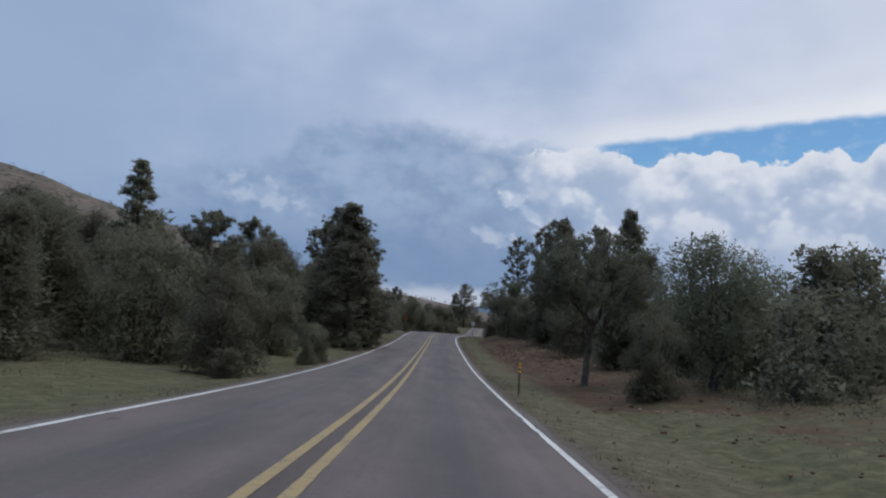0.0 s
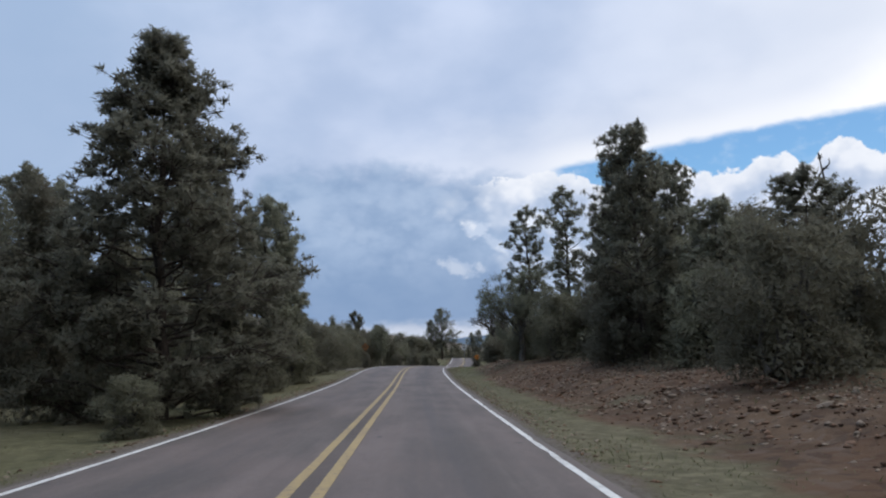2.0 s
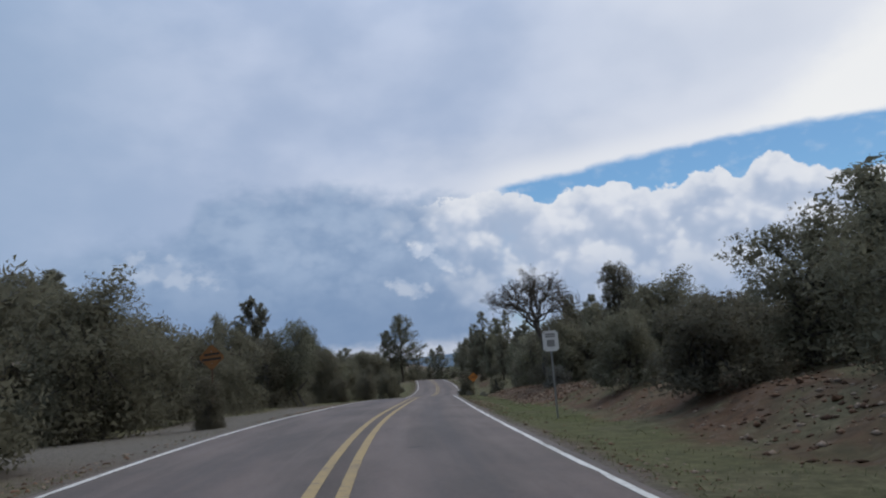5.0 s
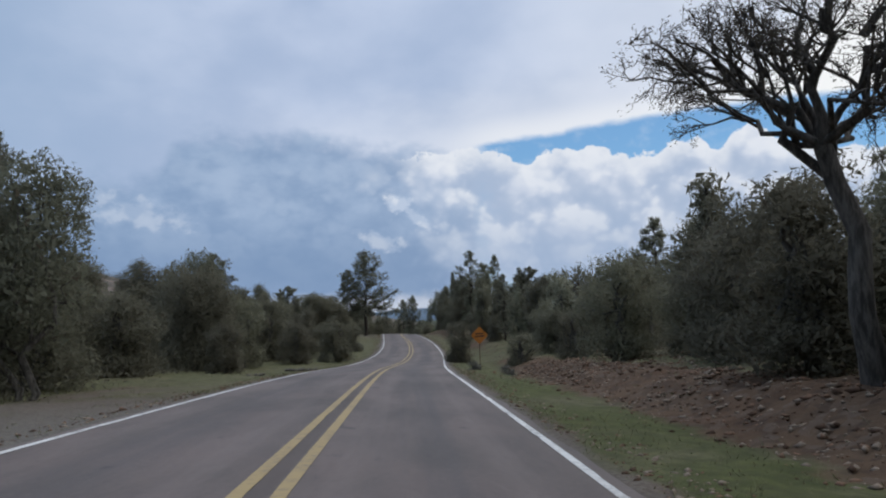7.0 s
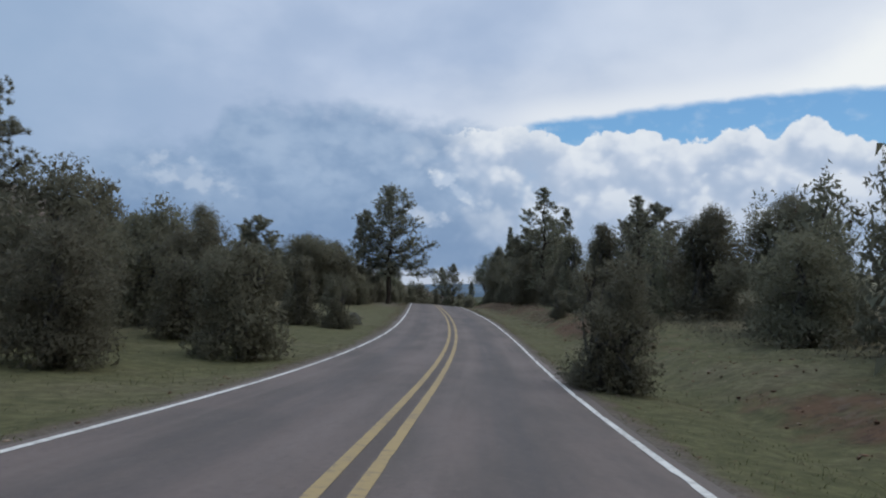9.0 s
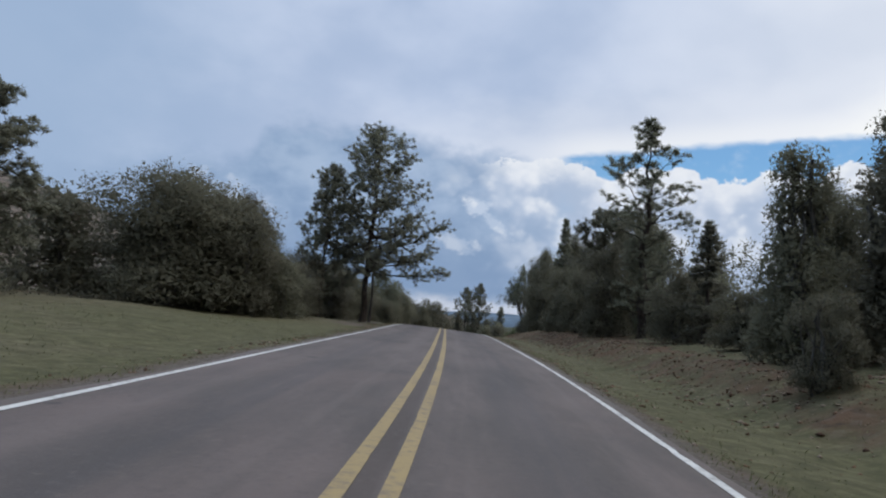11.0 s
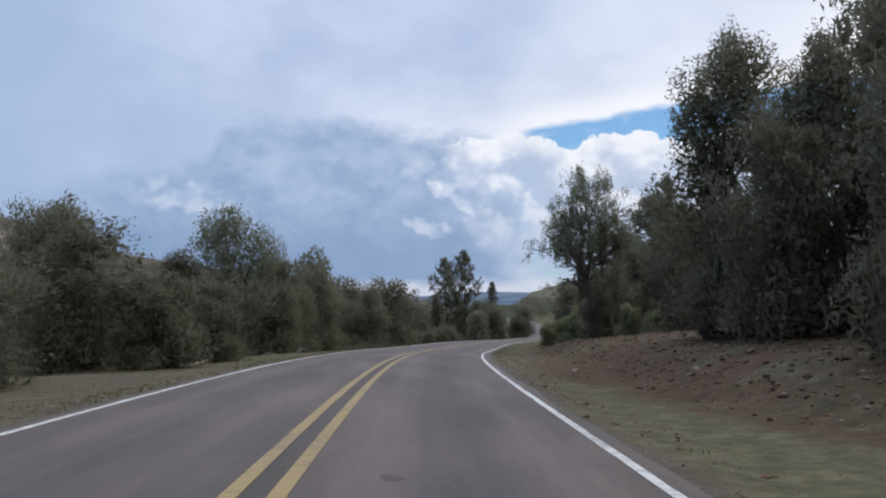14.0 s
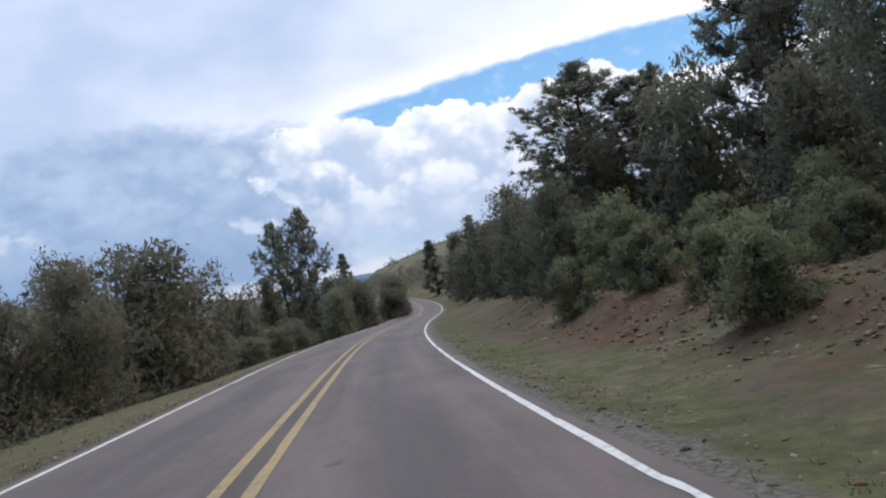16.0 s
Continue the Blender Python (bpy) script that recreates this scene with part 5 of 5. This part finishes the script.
oak_shrub.top(25.0, 317.0, -5.0, 2.2)
oak_shrub.top(25.4, 313.6, -4.5, 2.2)
oak_shrub.top(26.6, 320.6, -5.1, 1.8)
oak_shrub.top(28.0, 318.2, -5.0, 1.9)
oak_shrub.top(29.0, 319.6, -4.7, 2.4)
oak_shrub.top(27.6, 324.4, -4.8, 2.2)
oak_shrub.top(29.6, 323.6, -4.4, 2.8)
oak_shrub.top(27.2, 328.0, -5.3, 2.0)
oak_shrub.top(30.0, 329.0, -4.1, 3.2)
oak_shrub.top(31.4, 321.6, -3.9, 3.2)
oak_shrub.top(32.0, 333.0, -3.3, 4.0)
juniper_dome.top(33.6, 324.0, -0.9, 5.0)
juniper_dome.top(31.4, 337.0, -1.6, 5.0)
juniper_dome.top(32.6, 316.6, -0.8, 4.6)
pine_mid.top(37.0, 328.0, 5.8, 6.4)
oak_round.top(33.0, 320.0, 1.2, 5.6)
pine_pair.top(36.0, 340.0, 3.7, 9.0)
juniper_big.top(34.4, 338.0, 0.4, 6.4)
pine_mid.top(38.2, 338.0, 2.6, 7.0)
pine_mid.top(39.5, 331.0, 8.0, 7.0)
juniper_dome.top(34.6, 347.0, -1.2, 5.6)
juniper_tall.top(40.0, 362.0, 0.8, 6.0)
juniper_dome.top(44.0, 378.0, 0.0, 7.0)
pine_cone.top(50.0, 400.0, 1.6, 5.6)
juniper_tall.top(57.0, 430.0, 1.4, 8.0)
pine_cone.top(64.0, 470.0, 2.6, 8.0)
juniper_dome.top(53.0, 415.0, -1.6, 7.0)


# dead oak and bare snags
def dead_trees():
    oak = make_oak("dead_tree", 61, 8.7, 5.0, 2.9, -0.75, 0.23, 12, (6, 5, 4), 1.6, 0.05, TWIGS, DEAD, "half-dead oak with crooked branches and sparse dry leaves")
    Kind(oak).top(10.1, 136.0, 3.5, 5.4, 0)
    root, h, w, tips = make_dead(52, 11.0, 0.8, 9, 1, "bare dead snag among the junipers")
    Kind((root, h, w)).top(27.4, 83.0, 12.4, 1.8)
    root, h, w, tips = make_dead(53, 9.0, 1.1, 22, 1, "thin bare tree beside the great pine", stout=0.5)
    Kind((root, h, w)).top(5.9, 264.6, 5.0, 2.6)


dead_trees()


def fill_woods():
    """Woodland behind the trees that line the road: the nearer trees one by one, the rest as one wood."""
    rng = np.random.default_rng(77)
    taken = np.array([(o.location.x, o.location.y) for o in scene.objects if o.parent is None and "category" in o and o.type == "EMPTY"])
    count, far = 0, []
    for i in range(1400):
        side = rng.choice([-1, 1])
        y = rng.uniform(-15, 470)
        near = 12.0 if side < 0 else 12.5
        if side < 0 and 192 < y < 246:
            near = 19.0
        if side > 0 and y > 286:
            near = 15.0
        u = side * (near + 45 * rng.uniform(0, 1) ** 1.3)
        x = float(centre_x(y)) + u
        if np.min(np.hypot(taken[:, 0] - x, taken[:, 1] - y)) < 2.5:
            continue
        taken = np.vstack([taken, (x, y)])
        h = rng.uniform(2.6, 4.4) + 0.11 * (abs(u) - 12) + (2.8 if side > 0 and 165 < y < 265 else 0)
        w = rng.uniform(3.6, 5.6)
        if abs(u) < 24 and count < 230:
            far_wood[rng.integers(0, 3)].plant(x, y, h, w)
            count += 1
        else:
            far.append((x, y, h, w))
    for i in range(560):
        side = rng.choice([-1, 1])
        y = rng.uniform(0, 640)
        x = float(centre_x(y)) + side * rng.uniform(40, 130)
        far.append((x, y, rng.uniform(5.0, 8.0), rng.uniform(6.0, 10.0)))
    for i in range(260):
        y = rng.uniform(480, 760)
        x = float(centre_x(y)) + rng.choice([-1, 1]) * rng.uniform(9, 60)
        far.append((x, y, rng.uniform(3.5, 6.5), rng.uniform(5.0, 9.0)))
    corners = []
    for x, y, h, w in far:
        c, r = lobes_of(rng, w, h, 9, 0.08, rng.uniform() < 0.4)
        near = math.hypot(w, 0) < 5.8
        m = 84 if near else 44
        k = rng.integers(0, 9, m)
        d = rng.normal(size=(m, 3))
        d /= np.linalg.norm(d, axis=1, keepdims=True)
        tri, nor = leaves(c[k] + d * r[k] * rng.uniform(0.3, 1.05, (m, 1)), rng, 2, (0.06 if near else 0.085) * w, d)
        corners.append((tri + [x, y, float(ground_z(x, y))], nor))
    ob = tris("woods", corners, JUNIPER, None)
    tagged(ob, "dark pine and juniper woods away from the road", "woods", kind="stuff")


fill_woods()


# ---- roadside things ----
def delineator(x, y):
    m = pose(x, y, float(ground_z(x, y)))
    root = thing("marker_post", m, "slim rusty marker post with amber reflectors", "marker post")
    bm = bmesh.new()
    box(bm, 0.055, 0.03, 1.25, pose(0, 0, 0.425), 0.006)
    part("post", bm, RUST, root)
    for z in (0.78, 0.93, 1.04):
        bm = bmesh.new()
        bmesh.ops.create_cone(bm, cap_ends=True, segments=14, radius1=0.045, radius2=0.038, depth=0.018, matrix=pose(0, -0.024, z, 90))
        part("reflector", bm, AMBER, root, "round amber reflector")


def sign(x, y, z_mid, side, kind, turn, label):
    """A plate on a steel post: kind is 'diamond' or 'upright'."""
    z = float(ground_z(x, y))
    root = thing("road_sign", pose(x, y, z, 0, 0, turn), label, "road sign")
    h = z_mid - z
    bm = bmesh.new()
    box(bm, 0.05, 0.035, h + 0.75, pose(0, 0.03, (h + 0.25) / 2 - 0.12), 0.004)
    part("post", bm, STEEL if kind == "upright" else RUST, root, "plain metal post")
    bm = bmesh.new()
    if kind == "diamond":
        box(bm, side, 0.006, side, pose(0, 0, h, 0, 45, 0), 0.0)
    else:
        box(bm, side, 0.006, side * 1.3, pose(0, 0, h), 0.0)
    vertical = [e for e in bm.edges if abs((e.verts[0].co - e.verts[1].co).normalized().y) > 0.9]
    bmesh.ops.bevel(bm, geom=vertical, offset=0.05, segments=4, affect="EDGES")
    plate = part("plate", bm, (FADED_ORANGE if x < 0 else ORANGE) if kind == "diamond" else SIGN_WHITE, root)
    if kind == "diamond":
        marks = ((0.10, 0.50, 0.075, -4), (-0.06, 0.62, 0.075, -4))
    else:
        marks = ((side * 0.42, side * 0.62, 0.05, 0), (side * 0.28, side * 0.62, 0.05, 0), (-side * 0.15, side * 0.5, side * 0.42, 0))
    for dz, w, t, tip in marks:
        bm = bmesh.new()
        box(bm, w, 0.003, t, pose(0, -0.006, h + dz, 0, tip, 0))
        part("mark", bm, BLACK if kind == "diamond" else SIGN_GREY, plate, "dark printed bar")
    for dz in (-0.2, 0.2):
        bm = bmesh.new()
        bmesh.ops.create_cone(bm, cap_ends=True, segments=8, radius1=0.012, radius2=0.01, depth=0.012, matrix=pose(0, -0.008, h + dz, 90))
        part("bolt", bm, STEEL, root)


delineator(2.76, 25.1)
sign(9.4, 168.0, -3.4, 0.76, "diamond", 2, "orange diamond warning sign on a rusty post")
sign(-6.5, 114.2, -1.06, 0.62, "diamond", -4, "faded orange diamond sign beside the junipers")
sign(3.95, 110.4, -1.45, 0.46, "upright", -3, "small white upright road sign")


def boulder_mesh(seed, mat):
    rng = np.random.default_rng(seed)
    bm = bmesh.new()
    bmesh.ops.create_icosphere(bm, subdivisions=1, radius=1.0)
    cuts = [(Vector(rng.normal(size=3)).normalized(), rng.uniform(0.45, 0.8)) for _ in range(7)]
    for v in bm.verts:
        v.co *= 1 + 0.35 * noise.noise(v.co * 1.3 + Vector((seed, 0, 0)))
        for way, far in cuts:   # broken faces
            over = v.co.dot(way) - far
            if over > 0:
                v.co -= way * over
        v.co.z *= 0.6
    mesh = bpy.data.meshes.new("stone")
    bm.to_mesh(mesh)
    bm.free()
    mesh.materials.append(mat)
    return mesh


STONES = [boulder_mesh(i, STONE if i % 3 == 0 else RED_STONE) for i in range(9)]


def stone(x, y, size, i, label):
    ob = new("stone", STONES[i % 9])
    ob.matrix_basis = pose(x, y, float(ground_z(x, y)) + size * 0.02, 14 * math.sin(x * 9), 14 * math.cos(y * 7), (x * 91 + y * 57) % 360) @ Matrix.Diagonal((size, size * 0.8, size * 0.8, 1))
    tagged(ob, label, "stone", "stones on the bank")


def scatter_stones():
    rng = np.random.default_rng(8)
    heaps = [(rng.uniform(lo, hi), rng.uniform(6.0, 11.5)) for lo, hi in ((44, 66), (66, 82), (92, 112), (128, 162), (228, 264), (272, 302), (304, 336)) for _ in range(6)]
    for i in range(290):
        # most lie in loose heaps, some by themselves
        hy, hu = heaps[rng.integers(0, len(heaps))]
        y, u = hy + rng.normal() * 2.2, float(np.clip(hu + rng.normal() * 0.9, 5.4, 13.5))
        size = (0.06 + 0.15 * rng.uniform() ** 2.5) * (1.2 if y < 165 else 0.8)
        stone(float(centre_x(y)) + u, y, size, i, "pale broken stone on the bank" if i % 3 == 0 else "reddish broken stone on the bank")
    # larger blocks
    for x, y, s in ((6.4, 98.0, 0.3), (10.2, 62.0, 0.24), (3.5, 283.0, 0.5), (5.0, 288.0, 0.42), (7.0, 290.0, 0.4)):
        stone(x, y, s, 3 * (int(y) % 2), "pale boulder half sunk in the ground")


def scatter_gravel():
    """Loose rubble on the bare banks and gravel along the pavement."""
    rng = np.random.default_rng(9)
    n = 76000
    beds = np.array([124.0, 128.0, 52.0, 62.0, 71.0, 78.0, 98.0, 130.0, 140.0, 152.0, 159.0, 222.0, 241.0, 252.0, 262.0, 280.0, 296.0, 310.0, 320.0, 333.0])
    y = np.where(rng.uniform(size=n) < 0.85, rng.choice(beds, n) + rng.normal(size=n) * 4.5, rng.uniform(0, 330, n))
    u = np.where(rng.uniform(size=n) < 0.85, 6.6 + rng.normal(size=n) * 0.5 + 6.5 * rng.uniform(0, 1, n) ** 1.3, rng.choice([-1, 1], n) * rng.uniform(3.6, 4.6, n))
    # drawn together into patches, thinner between them
    thick = rough(y * 0.8, u * 2.2, 1.1, 3.0) + rng.uniform(-0.5, 0.9, n)
    keep = (u < 5) | (thick > -0.15)
    y, u = y[keep], u[keep]
    n = len(y)
    x = centre_x(y) + u
    s = np.where(np.abs(u) < 5, 0.012, 0.02) + np.where(np.abs(u) < 5, 0.05, np.where(y < 170, 0.085, 0.06)) * rng.uniform(size=n) ** 3
    c = np.stack([x, y, ground_z(x, y) + s * 0.05], -1)
    octa = np.array([[1, 0, 0], [0.1, 1, 0.1], [-1, 0.1, 0], [0, -1, 0], [0.2, -0.1, 0.55], [0, 0, -0.7]], float)
    a = rng.uniform(0, 6.28, n)
    turn = np.stack([np.stack([np.cos(a), -np.sin(a)], -1), np.stack([np.sin(a), np.cos(a)], -1)], 1)
    shape = octa[None] * rng.uniform(0.5, 1.4, (n, 6, 3))
    shape[:, :, :2] = np.einsum("nij,nkj->nki", turn, shape[:, :, :2] * [1.25, 0.8])
    v = c[:, None] + shape * s[:, None, None]
    f = np.array([[0, 1, 4], [1, 2, 4], [2, 3, 4], [3, 0, 4], [1, 0, 5], [2, 1, 5], [3, 2, 5], [0, 3, 5]])
    mixed = rng.permutation(n)
    for share, mat, label in (((0.0, 0.36), STONE, "loose pale stones and gravel beside the road"), ((0.36, 0.66), RED_STONE, "loose reddish rubble on the bare banks"), ((0.66, 1.0), EARTH, "crumbled clods of brown earth on the banks")):
        pick = mixed[int(share[0] * n):int(share[1] * n)]
        faces = (np.arange(len(pick))[:, None, None] * 6 + f[None]).reshape(-1, 3)
        tagged(raw("rubble", v[pick], faces, mat), label, "rubble", kind="stuff")


def scatter_grass():
    rng = np.random.default_rng(10)   # seeds of its own keep each scatter the same
    n = 62000
    y = 330 * rng.uniform(0, 1, n) - 2
    side = rng.choice([-1, 1], n)
    u = side * (3.6 + 9.0 * rng.uniform(0, 1, n) ** 1.6)
    keep = ~((side > 0) & (np.abs(u) > 6.0) & (rng.uniform(size=n) < np.where(y > 290, 0.1, 0.6)))
    keep &= ~((side < 0) & (y > 102) & (y < 138) & (np.abs(u) < 8) & (rng.uniform(size=n) < 0.85))
    keep &= ~((side > 0) & (y > 262) & (y < 303) & (rng.uniform(size=n) < 0.8))
    y, u = y[keep], u[keep]
    x = centre_x(y) + u
    p = np.stack([x, y, ground_z(x, y) - 0.01], -1)
    m, k = len(p), 4
    d = rng.normal(size=(m, k, 3)) * [0.6, 0.6, 0.1] + [0, 0, 1]
    patch = np.clip(0.6 + 0.7 * rough(p[:, 0], p[:, 1], 0.9, 7.0), 0.3, 1.6)[:, None, None]
    h = rng.uniform(0.02, 0.065, (m, k, 1)) * patch * np.where(rng.uniform(size=(m, 1, 1)) < 0.08, 2.2, 1.0)
    s = rng.normal(size=(m, k, 3)) * [1, 1, 0]
    s /= np.linalg.norm(s, axis=2, keepdims=True) + 1e-9
    b = p[:, None] + rng.normal(size=(m, k, 3)) * [0.12, 0.12, 0]
    tri = np.stack([b - s * 0.012, b + s * 0.012, b + d * h], 2)
    ob = tris("grass", [facing(tri.reshape(-1, 3, 3), np.tile([0.0, 0.0, 1.0], (m * k, 1)))], GRASS, None)
    tagged(ob, "short dry and green roadside grass", "grass", kind="stuff")


def scatter_brush():
    """Low brush and leaf litter that closes the ground between the trees."""
    rng = np.random.default_rng(12)
    n = 2600
    y = rng.uniform(0, 350, n)
    side = rng.choice([-1, 1], n)
    near = np.where(side < 0, np.interp(y, [0, 150, 165, 195, 205, 236, 246, 300], [9.0, 8.5, 10.5, 12.5, 15.0, 15.0, 10.5, 8.0]), np.interp(y, [0, 40, 60, 150, 240, 300], [10.0, 11.0, 11.0, 11.5, 11.0, 11.5]))
    u = side * (near + 9.0 * rng.uniform(0, 1, n) ** 1.3)
    x = centre_x(y) + u
    size = rng.uniform(0.3, 0.9, n)
    c = np.stack([x, y, ground_z(x, y)], -1)
    m = 50
    p = c[:, None] + rng.normal(size=(n, m, 3)) * size[:, None, None] * [0.75, 0.75, 0.0]
    p[:, :, 2] += np.abs(rng.normal(size=(n, m))) * size[:, None] * 0.55
    out = unit(p - c[:, None] + [0, 0, 0.2]).reshape(-1, 3)
    ob = tris("brush", [leaves(p.reshape(-1, 3), rng, 1, 0.1, out)], JUNIPER, None)
    tagged(ob, "low dusty brush between the trees", "brush", kind="stuff")


def log(x, y, length, radius, turn):
    """A short piece of fallen branch lying on the verge."""
    rng = np.random.default_rng(int(y))
    pts = smooth_path((-length / 2, 0, radius * 0.7), (length / 2, 0, radius * 0.8), rng, 0.04 * length, 7)
    root = thing("fallen_branch", pose(x, y, float(ground_z(x, y)), 0, 0, turn), "broken grey branch lying on the grass verge", "branch", "fallen branches")
    wood = Wood()
    wood.tube(pts, radius * np.array([0.7, 1.0, 0.95, 1.0, 0.9, 0.85, 0.5]), 8)
    wood.done("stem", DEAD, root)
    wood = Wood()
    wood.tube(smooth_path(pts[4], pts[4] + [length * 0.18, length * 0.2, 0.1], rng, 0.01, 4), [radius * 0.5, radius * 0.4, radius * 0.3, 0.01], 6)
    wood.done("side_branch", DEAD, root)


for place in ((-2.6, 158.8, 0.8, 0.07, 10), (-1.4, 167.8, 1.3, 0.08, -8), (-0.5, 168.4, 0.7, 0.07, 25), (16.6, 170.0, 2.2, 0.07, 30), (7.5, 307.5, 3.4, 0.13, 52)):
    log(*place)
scatter_stones()
scatter_gravel()
scatter_grass()
scatter_brush()


# ---- hills ----
def hill_material(name, a, b, c, dots=0.9):
    m, g = material(name)
    pos = g.node("ShaderNodeTexCoord").outputs["Object"]
    n = g.noise(pos, 0.02, 7, 0.65)
    k = g.noise(pos, 0.11, 5, 0.7)
    col = g.mix(g.step(n, 0.35, 0.65), a, b)
    ledge = g.noise(g.node("ShaderNodeMapping", {"Vector": pos, "Scale": (0.012, 0.012, 0.16)}).outputs[0], 1.0, 4, 0.6)
    col = g.mix(g.math("MULTIPLY", g.step(ledge, 0.52, 0.62), 0.5), col, tuple(min(1, v * 1.5) for v in b))
    dot = g.node("ShaderNodeTexVoronoi", {"Vector": pos, "Scale": 0.085}, feature="F1", voronoi_dimensions="3D")
    some = g.node("ShaderNodeSeparateXYZ", {0: dot.outputs["Color"]}).outputs[0]
    shrub = g.math("MULTIPLY", g.step(g.math("MULTIPLY_ADD", k, 0.3, dot.outputs["Distance"]), 0.55, 0.45), g.step(some, 0.35, 0.45))
    col = g.mix(g.math("MULTIPLY", shrub, dots), col, c)
    finish(g, col, 0.95, k, 0.6, 2.0, spec=0.1)
    return m


def hill(name, x, y, sx, sy, h, turn, mat, label, seed, flat=False, shrubs=0):
    """A broad ridge with gullies, standing in the ground."""
    n = 110 if flat else 60
    t = np.linspace(-1, 1, n)
    a, b = np.meshgrid(t, t, indexing="ij")
    r = np.sqrt(a ** 2 + b ** 2)
    z = np.clip(1 - r ** 1.6, 0, 1) ** 0.8 if not flat else np.exp(-3.64 * r ** 2)
    z = z * (1 + 0.09 * rough(a * 9, b * 9, 1.0, seed) + 0.035 * rough(a * 40, b * 40, 1.0, seed + 2)) * h
    z = z - 25 * np.clip((r - 0.78) / 0.15, 0, 1)   # the foot dips under the plain
    v = np.stack([a * sx, b * sy, z - 12], -1)
    ob = raw(name, v, sheet_faces(n, n), mat, smooth=True)
    ob.matrix_basis = pose(x, y, -6, 0, 0, turn)
    tagged(ob, label, "hill", kind="structure")
    if shrubs:
        # scattered junipers on the slope
        rng = np.random.default_rng(31)
        q = rng.integers(0, n, (shrubs, 2))
        p = v[q[:, 0], q[:, 1]] + rng.normal(size=(shrubs, 3)) * [8, 8, 0]
        ok = (r[q[:, 0], q[:, 1]] < 0.75) & (p[:, 2] > 0)
        p = p[ok]
        size = rng.uniform(1.6, 4.2, (len(p), 1, 1))
        d = unit(rng.normal(size=(len(p), 16, 3)) + [0, 0, 0.5])
        c = p[:, None] + d * size * [0.8, 0.8, 0.9]
        plants = tris("hill_shrubs", [leaves(c.reshape(-1, 3), rng, 1, 2.2, d.reshape(-1, 3))], JUNIPER, None)
        plants.matrix_basis = ob.matrix_basis
        tagged(plants, "dark junipers dotted over the rocky hillside", "shrubs", kind="stuff")


ROCK_HILL = hill_material("rocky red hillside", (0.10, 0.083, 0.066), (0.16, 0.122, 0.098), (0.045, 0.05, 0.035))
GRASS_HILL = hill_material("dry grassy hillside", (0.115, 0.105, 0.072), (0.155, 0.138, 0.094), (0.058, 0.064, 0.042))
# far hills: the blue of distance haze is put into their base colours
FAR_HILL = hill_material("distant hills with painted haze", (0.10, 0.14, 0.19), (0.12, 0.16, 0.20), (0.09, 0.13, 0.17), 0.3)
hill("hill", -1140, 1260, 1500, 1500, 262, 20, ROCK_HILL, "rocky reddish mesa dotted with dark trees", 1.0, True, 9000)
hill("hill", 420, 1000, 330, 300, 62, 0, GRASS_HILL, "dry grassy hill dotted with shrubs", 2.0, shrubs=900)
hill("hill", 420, 3300, 900, 400, 62, 0, FAR_HILL, "distant hills on the horizon, painted haze blue", 3.0)


# ---- the far car ----
def car(x, y, turn):
    """A small pale car, far ahead on the road."""
    root = thing("car", pose(x, y, float(road_z(x - float(centre_x(y)), y)), 0, 0, turn), "pale car far ahead on the road", "car")
    pale, glass, rubber = plain("pale car paint", (0.5, 0.5, 0.5), 0.35), plain("dark car glass", (0.03, 0.035, 0.04), 0.1), plain("tyre rubber", (0.03, 0.03, 0.03), 0.9)
    bm = bmesh.new()
    box(bm, 1.75, 4.3, 0.62, pose(0, 0, 0.66), 0.14)
    part("body", bm, pale, root)
    bm = bmesh.new()
    r = bmesh.ops.create_cube(bm, size=1.0, matrix=pose(0, 0.2, 1.2) @ Matrix.Diagonal((1.55, 2.3, 0.52, 1)))
    for v in r["verts"]:
        if v.co.z > 1.2:
            v.co.x *= 0.84
            v.co.y = 0.2 + (v.co.y - 0.2) * 0.68
    bmesh.ops.bevel(bm, geom=bm.edges[:], offset=0.06, segments=2, affect="EDGES")
    part("cabin", bm, glass, root, "dark glazed cabin")
    bm = bmesh.new()
    box(bm, 1.28, 1.5, 0.05, pose(0, 0.2, 1.47), 0.02)
    part("roof", bm, pale, root)
    for sx in (-0.8, 0.8):
        for sy in (-1.35, 1.35):
            bm = bmesh.new()
            bmesh.ops.create_cone(bm, cap_ends=True, segments=18, radius1=0.32, radius2=0.32, depth=0.2, matrix=pose(sx, sy, 0.32, 0, 90))
            part("wheel", bm, rubber, root, "black tyre")
        bm = bmesh.new()
        box(bm, 0.34, 0.05, 0.14, pose(sx * 0.75, -2.14, 0.78), 0.02)
        part("headlight", bm, SIGN_WHITE, root, "clear headlight")


car(58.6, 498.0, 172)
